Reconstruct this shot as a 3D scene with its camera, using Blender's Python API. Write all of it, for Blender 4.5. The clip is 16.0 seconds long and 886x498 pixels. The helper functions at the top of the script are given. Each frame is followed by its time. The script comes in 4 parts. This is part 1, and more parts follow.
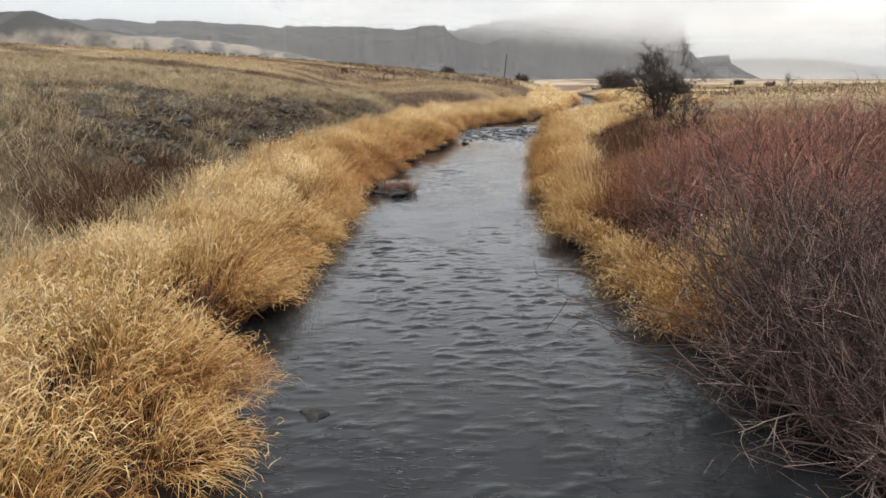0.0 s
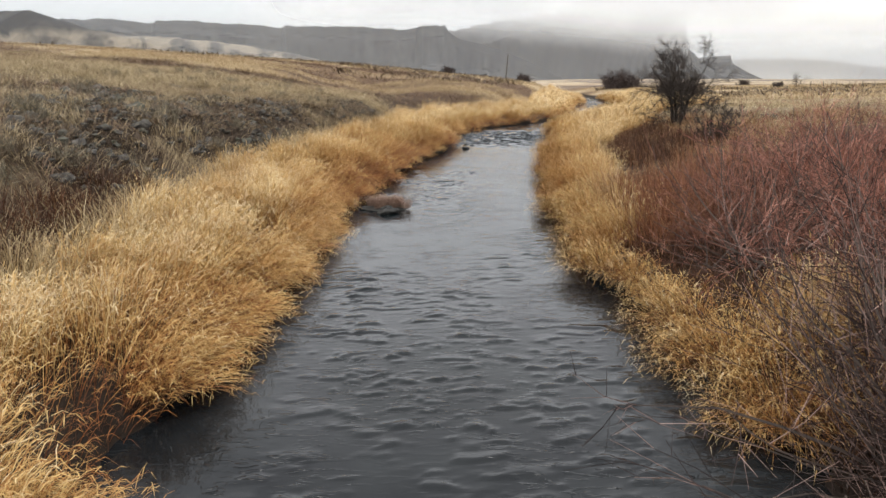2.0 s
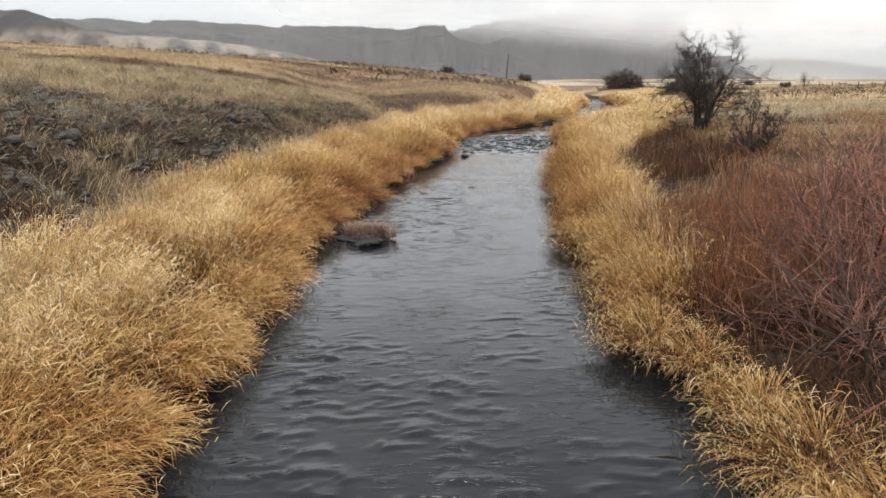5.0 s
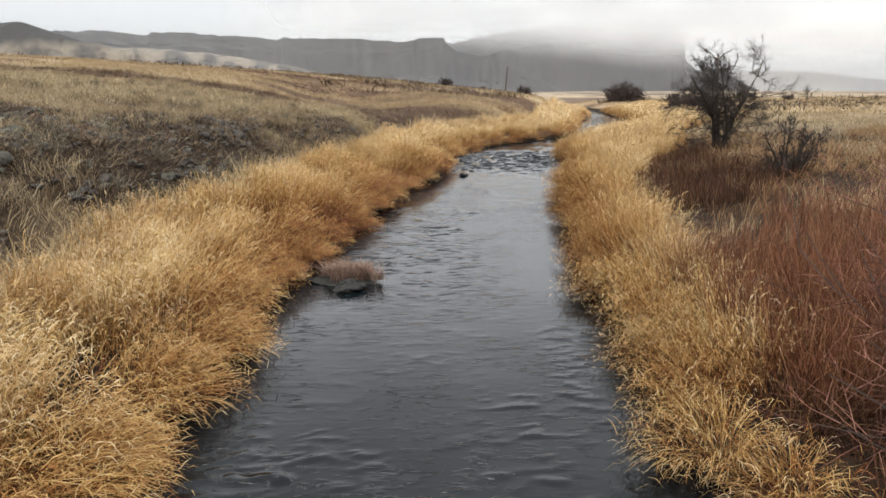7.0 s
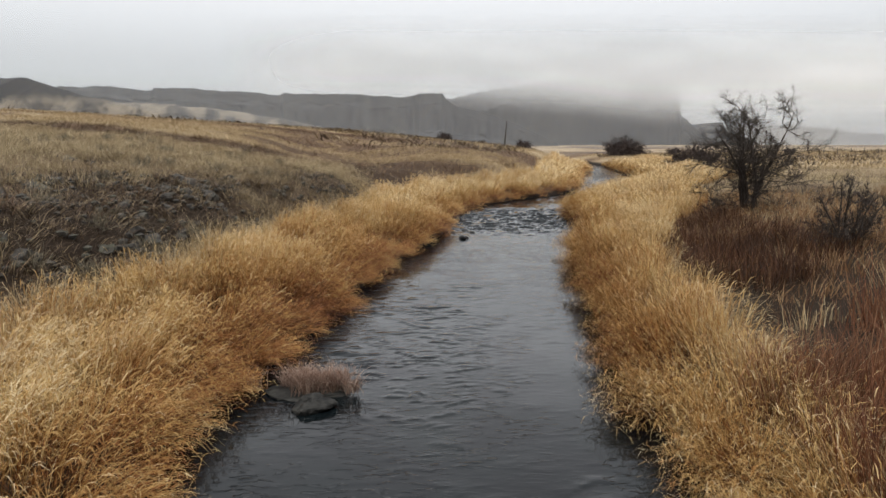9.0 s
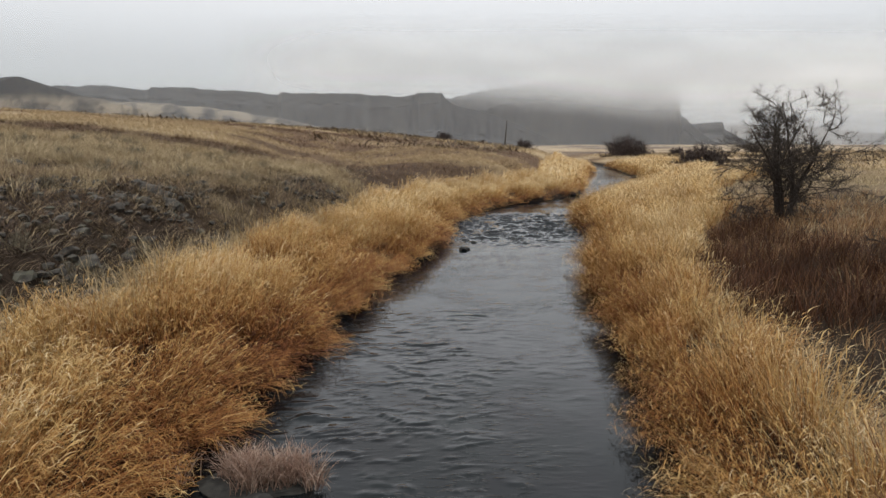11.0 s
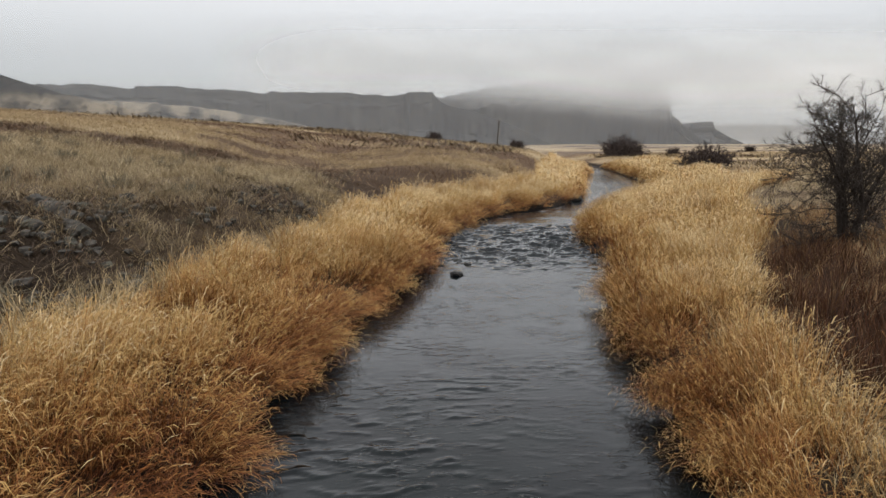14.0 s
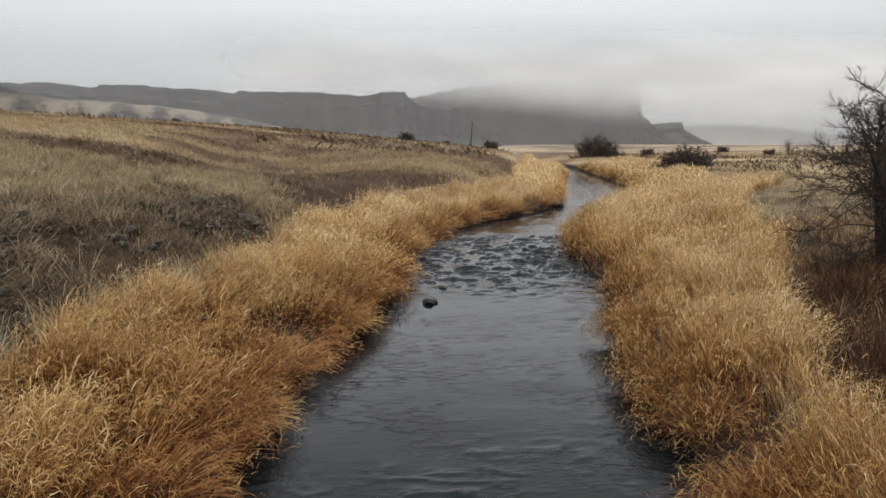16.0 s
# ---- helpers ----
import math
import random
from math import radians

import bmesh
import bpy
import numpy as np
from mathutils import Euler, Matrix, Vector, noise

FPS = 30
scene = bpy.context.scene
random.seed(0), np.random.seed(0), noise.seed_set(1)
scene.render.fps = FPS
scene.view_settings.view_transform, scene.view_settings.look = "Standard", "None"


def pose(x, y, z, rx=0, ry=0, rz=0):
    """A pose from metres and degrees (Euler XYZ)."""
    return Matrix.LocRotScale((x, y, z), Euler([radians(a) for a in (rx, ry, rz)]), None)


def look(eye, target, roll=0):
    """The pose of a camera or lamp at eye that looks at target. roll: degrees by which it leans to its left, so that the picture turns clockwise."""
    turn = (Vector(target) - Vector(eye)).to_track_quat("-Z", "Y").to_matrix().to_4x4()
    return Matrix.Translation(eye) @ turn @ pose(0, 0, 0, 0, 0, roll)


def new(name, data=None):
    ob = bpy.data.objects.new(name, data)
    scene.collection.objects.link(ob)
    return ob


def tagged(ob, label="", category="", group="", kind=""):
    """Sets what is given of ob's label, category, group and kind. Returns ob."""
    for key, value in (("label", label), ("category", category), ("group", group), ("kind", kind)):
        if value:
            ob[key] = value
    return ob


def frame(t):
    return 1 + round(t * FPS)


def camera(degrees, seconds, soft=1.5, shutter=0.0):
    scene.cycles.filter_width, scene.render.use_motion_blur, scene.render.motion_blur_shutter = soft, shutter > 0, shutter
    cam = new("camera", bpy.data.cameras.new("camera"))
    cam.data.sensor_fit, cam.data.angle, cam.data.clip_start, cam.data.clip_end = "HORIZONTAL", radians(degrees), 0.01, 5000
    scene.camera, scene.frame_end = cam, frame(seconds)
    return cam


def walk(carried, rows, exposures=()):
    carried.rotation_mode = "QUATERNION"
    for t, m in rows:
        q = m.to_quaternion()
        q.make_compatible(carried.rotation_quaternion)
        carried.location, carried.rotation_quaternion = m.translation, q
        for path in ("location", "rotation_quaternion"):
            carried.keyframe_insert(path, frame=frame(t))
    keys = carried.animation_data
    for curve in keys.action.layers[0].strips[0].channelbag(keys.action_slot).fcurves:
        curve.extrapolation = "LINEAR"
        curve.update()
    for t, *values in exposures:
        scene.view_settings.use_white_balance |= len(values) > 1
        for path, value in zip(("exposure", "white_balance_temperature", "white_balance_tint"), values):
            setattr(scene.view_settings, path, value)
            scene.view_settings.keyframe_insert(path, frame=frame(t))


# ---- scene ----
cam = camera(68.57, 16.0, soft=1.5)
# seconds, place, heading and pitch
ROWS = [
    (0.0, -0.001, -0.000, 4.004, -0.00, -14.71),
    (0.5, 0.027, 0.756, 3.983, 0.03, -14.69),
    (1.0, 0.055, 1.558, 3.972, 0.04, -14.70),
    (1.5, 0.084, 2.416, 3.969, 0.06, -14.67),
    (2.0, 0.111, 3.245, 3.966, 0.07, -14.68),
    (2.5, 0.137, 3.996, 3.959, 0.06, -14.68),
    (3.0, 0.160, 4.678, 3.954, 0.05, -14.68),
    (3.5, 0.189, 5.306, 3.956, 0.07, -14.68),
    (4.0, 0.216, 5.898, 3.961, 0.06, -14.68),
    (6.5, 0.326, 9.055, 4.007, -0.03, -14.52),
    (7.0, 0.347, 9.767, 4.027, -0.07, -13.67),
    (7.5, 0.368, 10.540, 4.048, -0.08, -12.32),
    (8.0, 0.389, 11.362, 4.068, -0.08, -10.97),
    (8.5, 0.400, 12.207, 4.082, -0.12, -9.74),
    (9.0, 0.412, 13.023, 4.092, -0.13, -9.12),
    (11.5, 0.479, 16.646, 4.172, -0.19, -9.16),
    (12.0, 0.500, 17.365, 4.194, -0.16, -9.16),
    (12.5, 0.523, 18.107, 4.217, -0.16, -9.15),
    (13.0, 0.548, 18.887, 4.239, -0.22, -9.16),
    (13.5, 0.574, 19.687, 4.256, -0.57, -9.17),
    (14.0, 0.602, 20.483, 4.278, -0.96, -9.20),
    (14.5, 0.629, 21.298, 4.310, -1.30, -9.20),
    (15.0, 0.660, 22.125, 4.343, -1.73, -9.20),
    (15.5, 0.692, 22.955, 4.373, -2.54, -9.20),
    (16.0, 0.730, 23.765, 4.405, -3.33, -9.18),
]
walk(cam, [(t, pose(x, y, z, 90 + pitch, 0, yaw)) for t, x, y, z, yaw, pitch in ROWS],
     exposures=[(0.0, 0.29), (4.0, 0.35), (6.5, 0.33), (7.2, 0.24), (8.0, 0.03), (9.0, -0.14), (12.5, -0.24), (16.0, -0.24)])

# ---- sky and light ----
world = bpy.data.worlds.new("overcast_sky")
scene.world = world
world.use_nodes = True
wn, wl = world.node_tree.nodes, world.node_tree.links
wn.clear()
w_out = wn.new("ShaderNodeOutputWorld")
w_bg = wn.new("ShaderNodeBackground")
w_sky = wn.new("ShaderNodeTexSky")
w_sky.sky_type = "NISHITA"
w_sky.sun_disc = False
w_sky.sun_elevation, w_sky.sun_rotation = radians(67), radians(197)
w_co = wn.new("ShaderNodeTexCoord")
w_sep = wn.new("ShaderNodeSeparateXYZ")
w_ramp = wn.new("ShaderNodeValToRGB")
w_noise = wn.new("ShaderNodeTexNoise")
w_noise.inputs["Scale"].default_value, w_noise.inputs["Detail"].default_value = 2.5, 4
w_add = wn.new("ShaderNodeMath")
w_add.operation = "MULTIPLY_ADD"
w_add.inputs[1].default_value = 0.006
wl.new(w_co.outputs["Generated"], w_sep.inputs[0])
wl.new(w_co.outputs["Generated"], w_noise.inputs["Vector"])
wl.new(w_noise.outputs["Fac"], w_add.inputs[0])
wl.new(w_sep.outputs["Z"], w_add.inputs[2])
wl.new(w_add.outputs[0], w_ramp.inputs["Fac"])
cr = w_ramp.color_ramp
cr.elements[0].position, cr.elements[0].color = 0.0, (0.61, 0.632, 0.652, 1)
cr.elements[1].position, cr.elements[1].color = 1.0, (0.92, 0.92, 0.94, 1)
for p, c in ((0.06, (0.62, 0.64, 0.656, 1)), (0.12, (0.725, 0.742, 0.756, 1)), (0.20, (1.03, 1.045, 1.065, 1)), (0.3, (1.5, 1.51, 1.545, 1)), (0.42, (1.16, 1.17, 1.2, 1)), (0.56, (0.9, 0.91, 0.94, 1))):
    e = cr.elements.new(p)
    e.color = c
w_mix = wn.new("ShaderNodeMix")
w_mix.data_type = "RGBA"
w_mix.inputs["Factor"].default_value = 0.985
wl.new(w_sky.outputs[0], w_mix.inputs["A"])
wl.new(w_ramp.outputs[0], w_mix.inputs["B"])
wl.new(w_mix.outputs["Result"], w_bg.inputs["Color"])
wl.new(w_bg.outputs[0], w_out.inputs["Surface"])
w_bg.inputs["Strength"].default_value = 1.0

sun = new("sun", bpy.data.lights.new("sun", "SUN"))
sun.data.energy, sun.data.angle, sun.data.color = 3.2, radians(28), (1, 0.96, 0.9)
sun.matrix_world = look((-7, -24, 60), (0, 0, 0))


# ---- materials ----
def material(name, rough=0.8, spec=0.3):
    m = bpy.data.materials.new(name)
    m.use_nodes = True
    n, l = m.node_tree.nodes, m.node_tree.links
    b = n["Principled BSDF"]
    b.inputs["Roughness"].default_value = rough
    b.inputs["Specular IOR Level"].default_value = spec
    return m, n, l, b


def noise_node(n, l, scale, detail=4, co=None, rough=0.55, distort=0.0):
    t = n.new("ShaderNodeTexNoise")
    t.inputs["Scale"].default_value, t.inputs["Detail"].default_value = scale, detail
    t.inputs["Roughness"].default_value, t.inputs["Distortion"].default_value = rough, distort
    if co is not None:
        l.new(co, t.inputs["Vector"])
    return t.outputs["Fac"]


def ramp_node(n, l, fac, stops):
    r = n.new("ShaderNodeValToRGB")
    e = r.color_ramp.elements
    e[0].position, e[0].color = stops[0][0], (*stops[0][1], 1)
    e[1].position, e[1].color = stops[-1][0], (*stops[-1][1], 1)
    for p, c in stops[1:-1]:
        k = e.new(p)
        k.color = (*c, 1)
    l.new(fac, r.inputs["Fac"])
    return r.outputs["Color"]


def mix_node(n, l, fac, a, b, blend="MIX"):
    x = n.new("ShaderNodeMix")
    x.data_type, x.blend_type = "RGBA", blend
    for key, v in (("Factor", fac), ("A", a), ("B", b)):
        if isinstance(v, (int, float)):
            x.inputs[key].default_value = v
        elif isinstance(v, tuple):
            x.inputs[key].default_value = (*v, 1)
        else:
            l.new(v, x.inputs[key])
    return x.outputs["Result"]


def maths(n, l, op, a, b=0.0, c=0.0):
    x = n.new("ShaderNodeMath")
    x.operation = op
    for i, v in enumerate((a, b, c)):
        if isinstance(v, (int, float)):
            x.inputs[i].default_value = v
        else:
            l.new(v, x.inputs[i])
    return x.outputs[0]


def place(n):
    return n.new("ShaderNodeNewGeometry").outputs["Position"]


def bump(n, l, b, height, strength, dist):
    x = n.new("ShaderNodeBump")
    x.inputs["Strength"].default_value, x.inputs["Distance"].default_value = strength, dist
    l.new(height, x.inputs["Height"])
    l.new(x.outputs[0], b.inputs["Normal"])


def blade_material(name, stops, patch, patch_scale, patch_amount, glow=0.3, by_tussock=False):
    """Dry grass: each blade its own colour, with broad patches of another."""
    m, n, l, b = material(name, 0.62, 0.25)
    pos = place(n)
    isl = n.new("ShaderNodeNewGeometry").outputs["Random Per Island"]
    tone = n.new("ShaderNodeAttribute")
    tone.attribute_name = "tone"
    own = maths(n, l, "MULTIPLY_ADD", tone.outputs["Fac"], 0.85, maths(n, l, "MULTIPLY_ADD", isl, 0.54, -0.17))
    col = ramp_node(n, l, own if by_tussock else isl, stops)
    big = noise_node(n, l, patch_scale, 3, pos)
    fac = maths(n, l, "MULTIPLY", ramp_node(n, l, big, [(0.42, (0, 0, 0)), (0.66, (1, 1, 1))]), patch_amount)
    col = mix_node(n, l, fac, col, patch, "MIX")
    fine = noise_node(n, l, 22, 2, pos)
    col = mix_node(n, l, maths(n, l, "MULTIPLY", fine, 0.5), col, (0.55, 0.5, 0.42), "MULTIPLY")
    l.new(col, b.inputs["Base Color"])
    tr = n.new("ShaderNodeBsdfTranslucent")
    l.new(col, tr.inputs["Color"])
    mx = n.new("ShaderNodeMixShader")
    mx.inputs[0].default_value = glow
    l.new(b.outputs[0], mx.inputs[1])
    l.new(tr.outputs[0], mx.inputs[2])
    l.new(mx.outputs[0], n["Material Output"].inputs["Surface"])
    return m


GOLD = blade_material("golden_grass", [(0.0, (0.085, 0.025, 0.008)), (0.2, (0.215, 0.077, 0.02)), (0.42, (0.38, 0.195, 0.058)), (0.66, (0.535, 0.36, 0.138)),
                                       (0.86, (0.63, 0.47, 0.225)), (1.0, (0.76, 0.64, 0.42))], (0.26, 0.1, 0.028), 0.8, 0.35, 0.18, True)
# low dead leaves: rust-brown, kept dark for the shade between the stems
THATCH = blade_material("rusty_shaded_thatch", [(0.0, (0.04, 0.014, 0.006)), (0.5, (0.11, 0.037, 0.011)), (1.0, (0.22, 0.085, 0.025))], (0.05, 0.022, 0.01), 1.1, 0.5, 0.1)
SEED = blade_material("pale_seed_heads", [(0.0, (0.43, 0.27, 0.1)), (0.5, (0.58, 0.41, 0.175)), (1.0, (0.72, 0.58, 0.35))],
                      (0.5, 0.27, 0.09), 0.9, 0.35)
SILVER = blade_material("silvery_tall_grass", [(0.0, (0.29, 0.2, 0.098)), (0.5, (0.49, 0.375, 0.205)), (1.0, (0.66, 0.55, 0.36))],
                        (0.36, 0.26, 0.13), 0.5, 0.4)
STEPPE = blade_material("steppe_grass", [(0.0, (0.13, 0.096, 0.058)), (0.3, (0.3, 0.232, 0.138)), (0.7, (0.48, 0.388, 0.235)), (1.0, (0.62, 0.525, 0.345))],
                        (0.24, 0.175, 0.105), 0.16, 0.45)
PALE = blade_material("pale_steppe_grass", [(0.0, (0.22, 0.152, 0.085)), (0.4, (0.4, 0.3, 0.168)), (1.0, (0.57, 0.46, 0.28))],
                      (0.27, 0.19, 0.12), 0.07, 0.35)
RUST = blade_material("rust_forbs", [(0.0, (0.08, 0.034, 0.019)), (0.4, (0.18, 0.068, 0.034)), (0.7, (0.28, 0.118, 0.058)), (1.0, (0.42, 0.24, 0.13))],
                      (0.17, 0.1, 0.06), 0.6, 0.6)
UMBER = blade_material("umber_forbs", [(0.0, (0.025, 0.01, 0.006)), (0.55, (0.08, 0.031, 0.015)), (0.85, (0.135, 0.062, 0.028)), (1.0, (0.25, 0.145, 0.068))],
                       (0.045, 0.025, 0.015), 0.5, 0.6)


ISLET = blade_material("pinkish_dead_grass", [(0.0, (0.15, 0.085, 0.062)), (0.5, (0.33, 0.22, 0.165)), (1.0, (0.52, 0.42, 0.34))], (0.22, 0.13, 0.1), 2.0, 0.4)
BRUSH = blade_material("grey_brown_brush", [(0.0, (0.03, 0.02, 0.013)), (0.5, (0.085, 0.06, 0.037)), (0.8, (0.19, 0.142, 0.085)), (1.0, (0.4, 0.32, 0.19))],
                       (0.085, 0.05, 0.034), 0.25, 0.5, 0.1)
TAWNY = blade_material("tawny_dead_grass", [(0.0, (0.11, 0.055, 0.026)), (0.5, (0.26, 0.15, 0.068)), (1.0, (0.46, 0.32, 0.17))], (0.2, 0.1, 0.045), 0.4, 0.5, 0.15)
RUSTY = blade_material("brown_dead_growth", [(0.0, (0.06, 0.037, 0.025)), (0.5, (0.15, 0.093, 0.058)), (1.0, (0.32, 0.225, 0.135))], (0.12, 0.068, 0.043), 0.2, 0.5, 0.1)


def bark(name, a, b_, rough=0.75, vary=None, mid_stop=None):
    m, n, l, b = material(name, rough, 0.2)
    isl = n.new("ShaderNodeNewGeometry").outputs["Random Per Island"]
    col = ramp_node(n, l, isl, [(0, a), (0.62, mid_stop), (1, b_)] if mid_stop else [(0, a), (1, b_)])
    f = noise_node(n, l, 14, 3, place(n))
    col = mix_node(n, l, maths(n, l, "MULTIPLY", f, 0.6), col, (0.5, 0.5, 0.5), "MULTIPLY")
    if vary:
        own = n.new("ShaderNodeObjectInfo").outputs["Random"]
        col = mix_node(n, l, 1.0, col, ramp_node(n, l, own, vary), "MULTIPLY")
        lump = noise_node(n, l, 1.6, 2, place(n))
        col = mix_node(n, l, 1.0, col, ramp_node(n, l, lump, [(0.36, (0.6, 0.57, 0.55)), (0.62, (1.15, 1.1, 1.08))]), "MULTIPLY")
    l.new(col, b.inputs["Base Color"])
    return m


WILLOW = bark("red_willow_bark", (0.075, 0.032, 0.026), (0.42, 0.23, 0.18), 0.75, [(0.0, (0.7, 0.74, 0.77)), (0.5, (1.0, 0.97, 0.94)), (1.0, (1.25, 1.06, 0.98))])
WILLOW_OLD = bark("grey_willow_bark", (0.035, 0.025, 0.02), (0.14, 0.11, 0.095))
# grey twigs, most coloured near black for the shade inside the bush
WILLOW_DARK = bark("grey_shaded_willow_bark", (0.01, 0.006, 0.005), (0.36, 0.245, 0.21), 0.75, None, (0.055, 0.033, 0.028))
THORN = bark("dark_thorn_bark", (0.03, 0.024, 0.02), (0.075, 0.06, 0.05), 0.9)
DEADWOOD = bark("bleached_deadwood", (0.2, 0.17, 0.14), (0.36, 0.31, 0.26))
SAGE = bark("sage_twigs", (0.09, 0.075, 0.05), (0.24, 0.21, 0.15))
DUSK = bark("distant_shrub_twigs", (0.035, 0.026, 0.024), (0.07, 0.05, 0.042))
POST = bark("weathered_post", (0.05, 0.042, 0.035), (0.1, 0.085, 0.07))

# ground: dry turf, bare soil and dark litter in patches
GROUND, n, l, b = material("dry_ground", 0.95, 0.1)
pos = place(n)
sx = n.new("ShaderNodeMapping")
sx.inputs["Scale"].default_value = (0.4, 1.0, 1.0)
l.new(pos, sx.inputs["Vector"])
broad = noise_node(n, l, 0.055, 5, sx.outputs[0], 0.6, 0.6)
mid = noise_node(n, l, 0.7, 5, pos, 0.65)
fine = noise_node(n, l, 9, 5, pos, 0.7)
own = n.new("ShaderNodeAttribute")
own.attribute_name = "tone"
zz = n.new("ShaderNodeSeparateXYZ")
l.new(pos, zz.inputs[0])
edge = maths(n, l, "MULTIPLY_ADD", maths(n, l, "SUBTRACT", mid, 0.5), 0.5, own.outputs["Fac"])
# bare litter between the tufts close by, a closed sward beyond
near_ = ramp_node(n, l, edge, [(0.25, (0.028, 0.02, 0.014)), (0.5, (0.085, 0.062, 0.041)), (0.75, (0.125, 0.095, 0.06))])
sward = ramp_node(n, l, edge, [(0.25, (0.1, 0.066, 0.044)), (0.45, (0.15, 0.104, 0.066)), (0.55, (0.24, 0.182, 0.115)), (0.8, (0.35, 0.28, 0.18))])
beyond = n.new("ShaderNodeMapRange")
beyond.inputs["From Min"].default_value, beyond.inputs["From Max"].default_value = 45, 80
l.new(maths(n, l, "MULTIPLY_ADD", broad, 40.0, maths(n, l, "SUBTRACT", zz.outputs["Y"], 20.0)), beyond.inputs["Value"])
turf = mix_node(n, l, beyond.outputs["Result"], near_, sward)
turf = mix_node(n, l, 0.6, turf, ramp_node(n, l, fine, [(0.34, (0.4, 0.38, 0.36)), (0.66, (1.4, 1.35, 1.28))]), "MULTIPLY")
# wet soil low on the banks, its colour also carrying the undercut's shade
wet = maths(n, l, "MULTIPLY_ADD", mid, 0.35, zz.outputs["Z"])
turf = mix_node(n, l, ramp_node(n, l, wet, [(0.5, (1, 1, 1)), (0.72, (0, 0, 0))]), turf, (0.022, 0.016, 0.012))
l.new(turf, b.inputs["Base Color"])
bump(n, l, b, fine, 0.8, 0.08)

# water: dark, clear, ruffled
WATER, n, l, b = material("creek_water", 0.04, 0.5)
pos = place(n)
b.inputs["IOR"].default_value = 1.33
mp = n.new("ShaderNodeMapping")
mp.inputs["Scale"].default_value = (0.55, 1.9, 1.0)
l.new(pos, mp.inputs["Vector"])
ripple = noise_node(n, l, 5.5, 2, mp.outputs[0], 0.5, 0.9)
crest = ramp_node(n, l, ripple, [(0.55, (0, 0, 0)), (0.63, (1, 1, 1))])
group = ramp_node(n, l, noise_node(n, l, 0.6, 3, pos), [(0.44, (0.08, 0.08, 0.08)), (0.58, (1, 1, 1))])
hh = maths(n, l, "MULTIPLY_ADD", maths(n, l, "MULTIPLY", crest, group), 0.06, maths(n, l, "MULTIPLY", ripple, 0.016))
bump(n, l, b, hh, 0.9, 0.1)
deep = ramp_node(n, l, noise_node(n, l, 0.8, 4, pos), [(0.35, (0.002, 0.003, 0.004)), (0.7, (0.006, 0.009, 0.010))])
# base colour slightly paler along the near reach, fading out by y 22
paler_water = ramp_node(n, l, noise_node(n, l, 0.5, 4, pos), [(0.35, (0.005, 0.006, 0.007)), (0.65, (0.014, 0.016, 0.017))])
wz = n.new("ShaderNodeSeparateXYZ")
l.new(pos, wz.inputs[0])
near_reach = n.new("ShaderNodeMapRange")
near_reach.interpolation_type = "SMOOTHSTEP"
near_reach.inputs["From Min"].default_value, near_reach.inputs["From Max"].default_value = 22, 9
l.new(wz.outputs["Y"], near_reach.inputs["Value"])
l.new(mix_node(n, l, near_reach.outputs["Result"], deep, paler_water), b.inputs["Base Color"])

# basalt
ROCK, n, l, b = material("basalt", 0.85, 0.3)
pos = place(n)
f = noise_node(n, l, 7, 6, pos, 0.65)
g = noise_node(n, l, 1.7, 3, pos)
col = ramp_node(n, l, f, [(0.3, (0.018, 0.016, 0.014)), (0.55, (0.055, 0.05, 0.043)), (0.75, (0.13, 0.118, 0.1))])
col = mix_node(n, l, ramp_node(n, l, g, [(0.52, (0, 0, 0)), (0.7, (1, 1, 1))]), col, (0.08, 0.08, 0.058))
l.new(col, b.inputs["Base Color"])
bump(n, l, b, f, 0.9, 0.03)

WETROCK, n, l, b = material("wet_basalt", 0.65, 0.2)
f = noise_node(n, l, 9, 5, place(n))
l.new(ramp_node(n, l, f, [(0.3, (0.008, 0.008, 0.008)), (0.7, (0.035, 0.034, 0.03))]), b.inputs["Base Color"])
bump(n, l, b, f, 0.7, 0.03)


def hill_material(name, dark, light, grass, level, scale, low=0.35, high=0.68):
    """Cliff rock in upright ribs, with grass on what lies flat."""
    m, n, l, b = material(name, 0.95, 0.1)
    pos = place(n)
    mp = n.new("ShaderNodeMapping")
    mp.inputs["Scale"].default_value = (1.0, 1.0, 0.22)
    l.new(pos, mp.inputs["Vector"])
    f = noise_node(n, l, scale, 6, mp.outputs[0], 0.62)
    col = ramp_node(n, l, f, [(low, dark), (high, light)])
    nz = n.new("ShaderNodeSeparateXYZ")
    l.new(n.new("ShaderNodeNewGeometry").outputs["Normal"], nz.inputs[0])
    g = noise_node(n, l, scale * 1.7, 4, pos)
    k = maths(n, l, "MULTIPLY_ADD", g, 0.5, nz.outputs["Z"])
    col = mix_node(n, l, ramp_node(n, l, k, [(level - 0.1, (0, 0, 0)), (level + 0.4, (1, 1, 1))]), col, grass)
    l.new(col, b.inputs["Base Color"])
    return m


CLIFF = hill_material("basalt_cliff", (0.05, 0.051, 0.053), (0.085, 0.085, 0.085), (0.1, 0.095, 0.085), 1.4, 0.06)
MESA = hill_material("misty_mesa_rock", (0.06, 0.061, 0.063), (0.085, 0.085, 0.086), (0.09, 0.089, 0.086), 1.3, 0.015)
# paler than the mesa: part of the distance haze is in this colour
PLATEAU = hill_material("hazed_plateau_rock", (0.12, 0.12, 0.12), (0.16, 0.158, 0.15), (0.17, 0.165, 0.15), 1.3, 0.01)

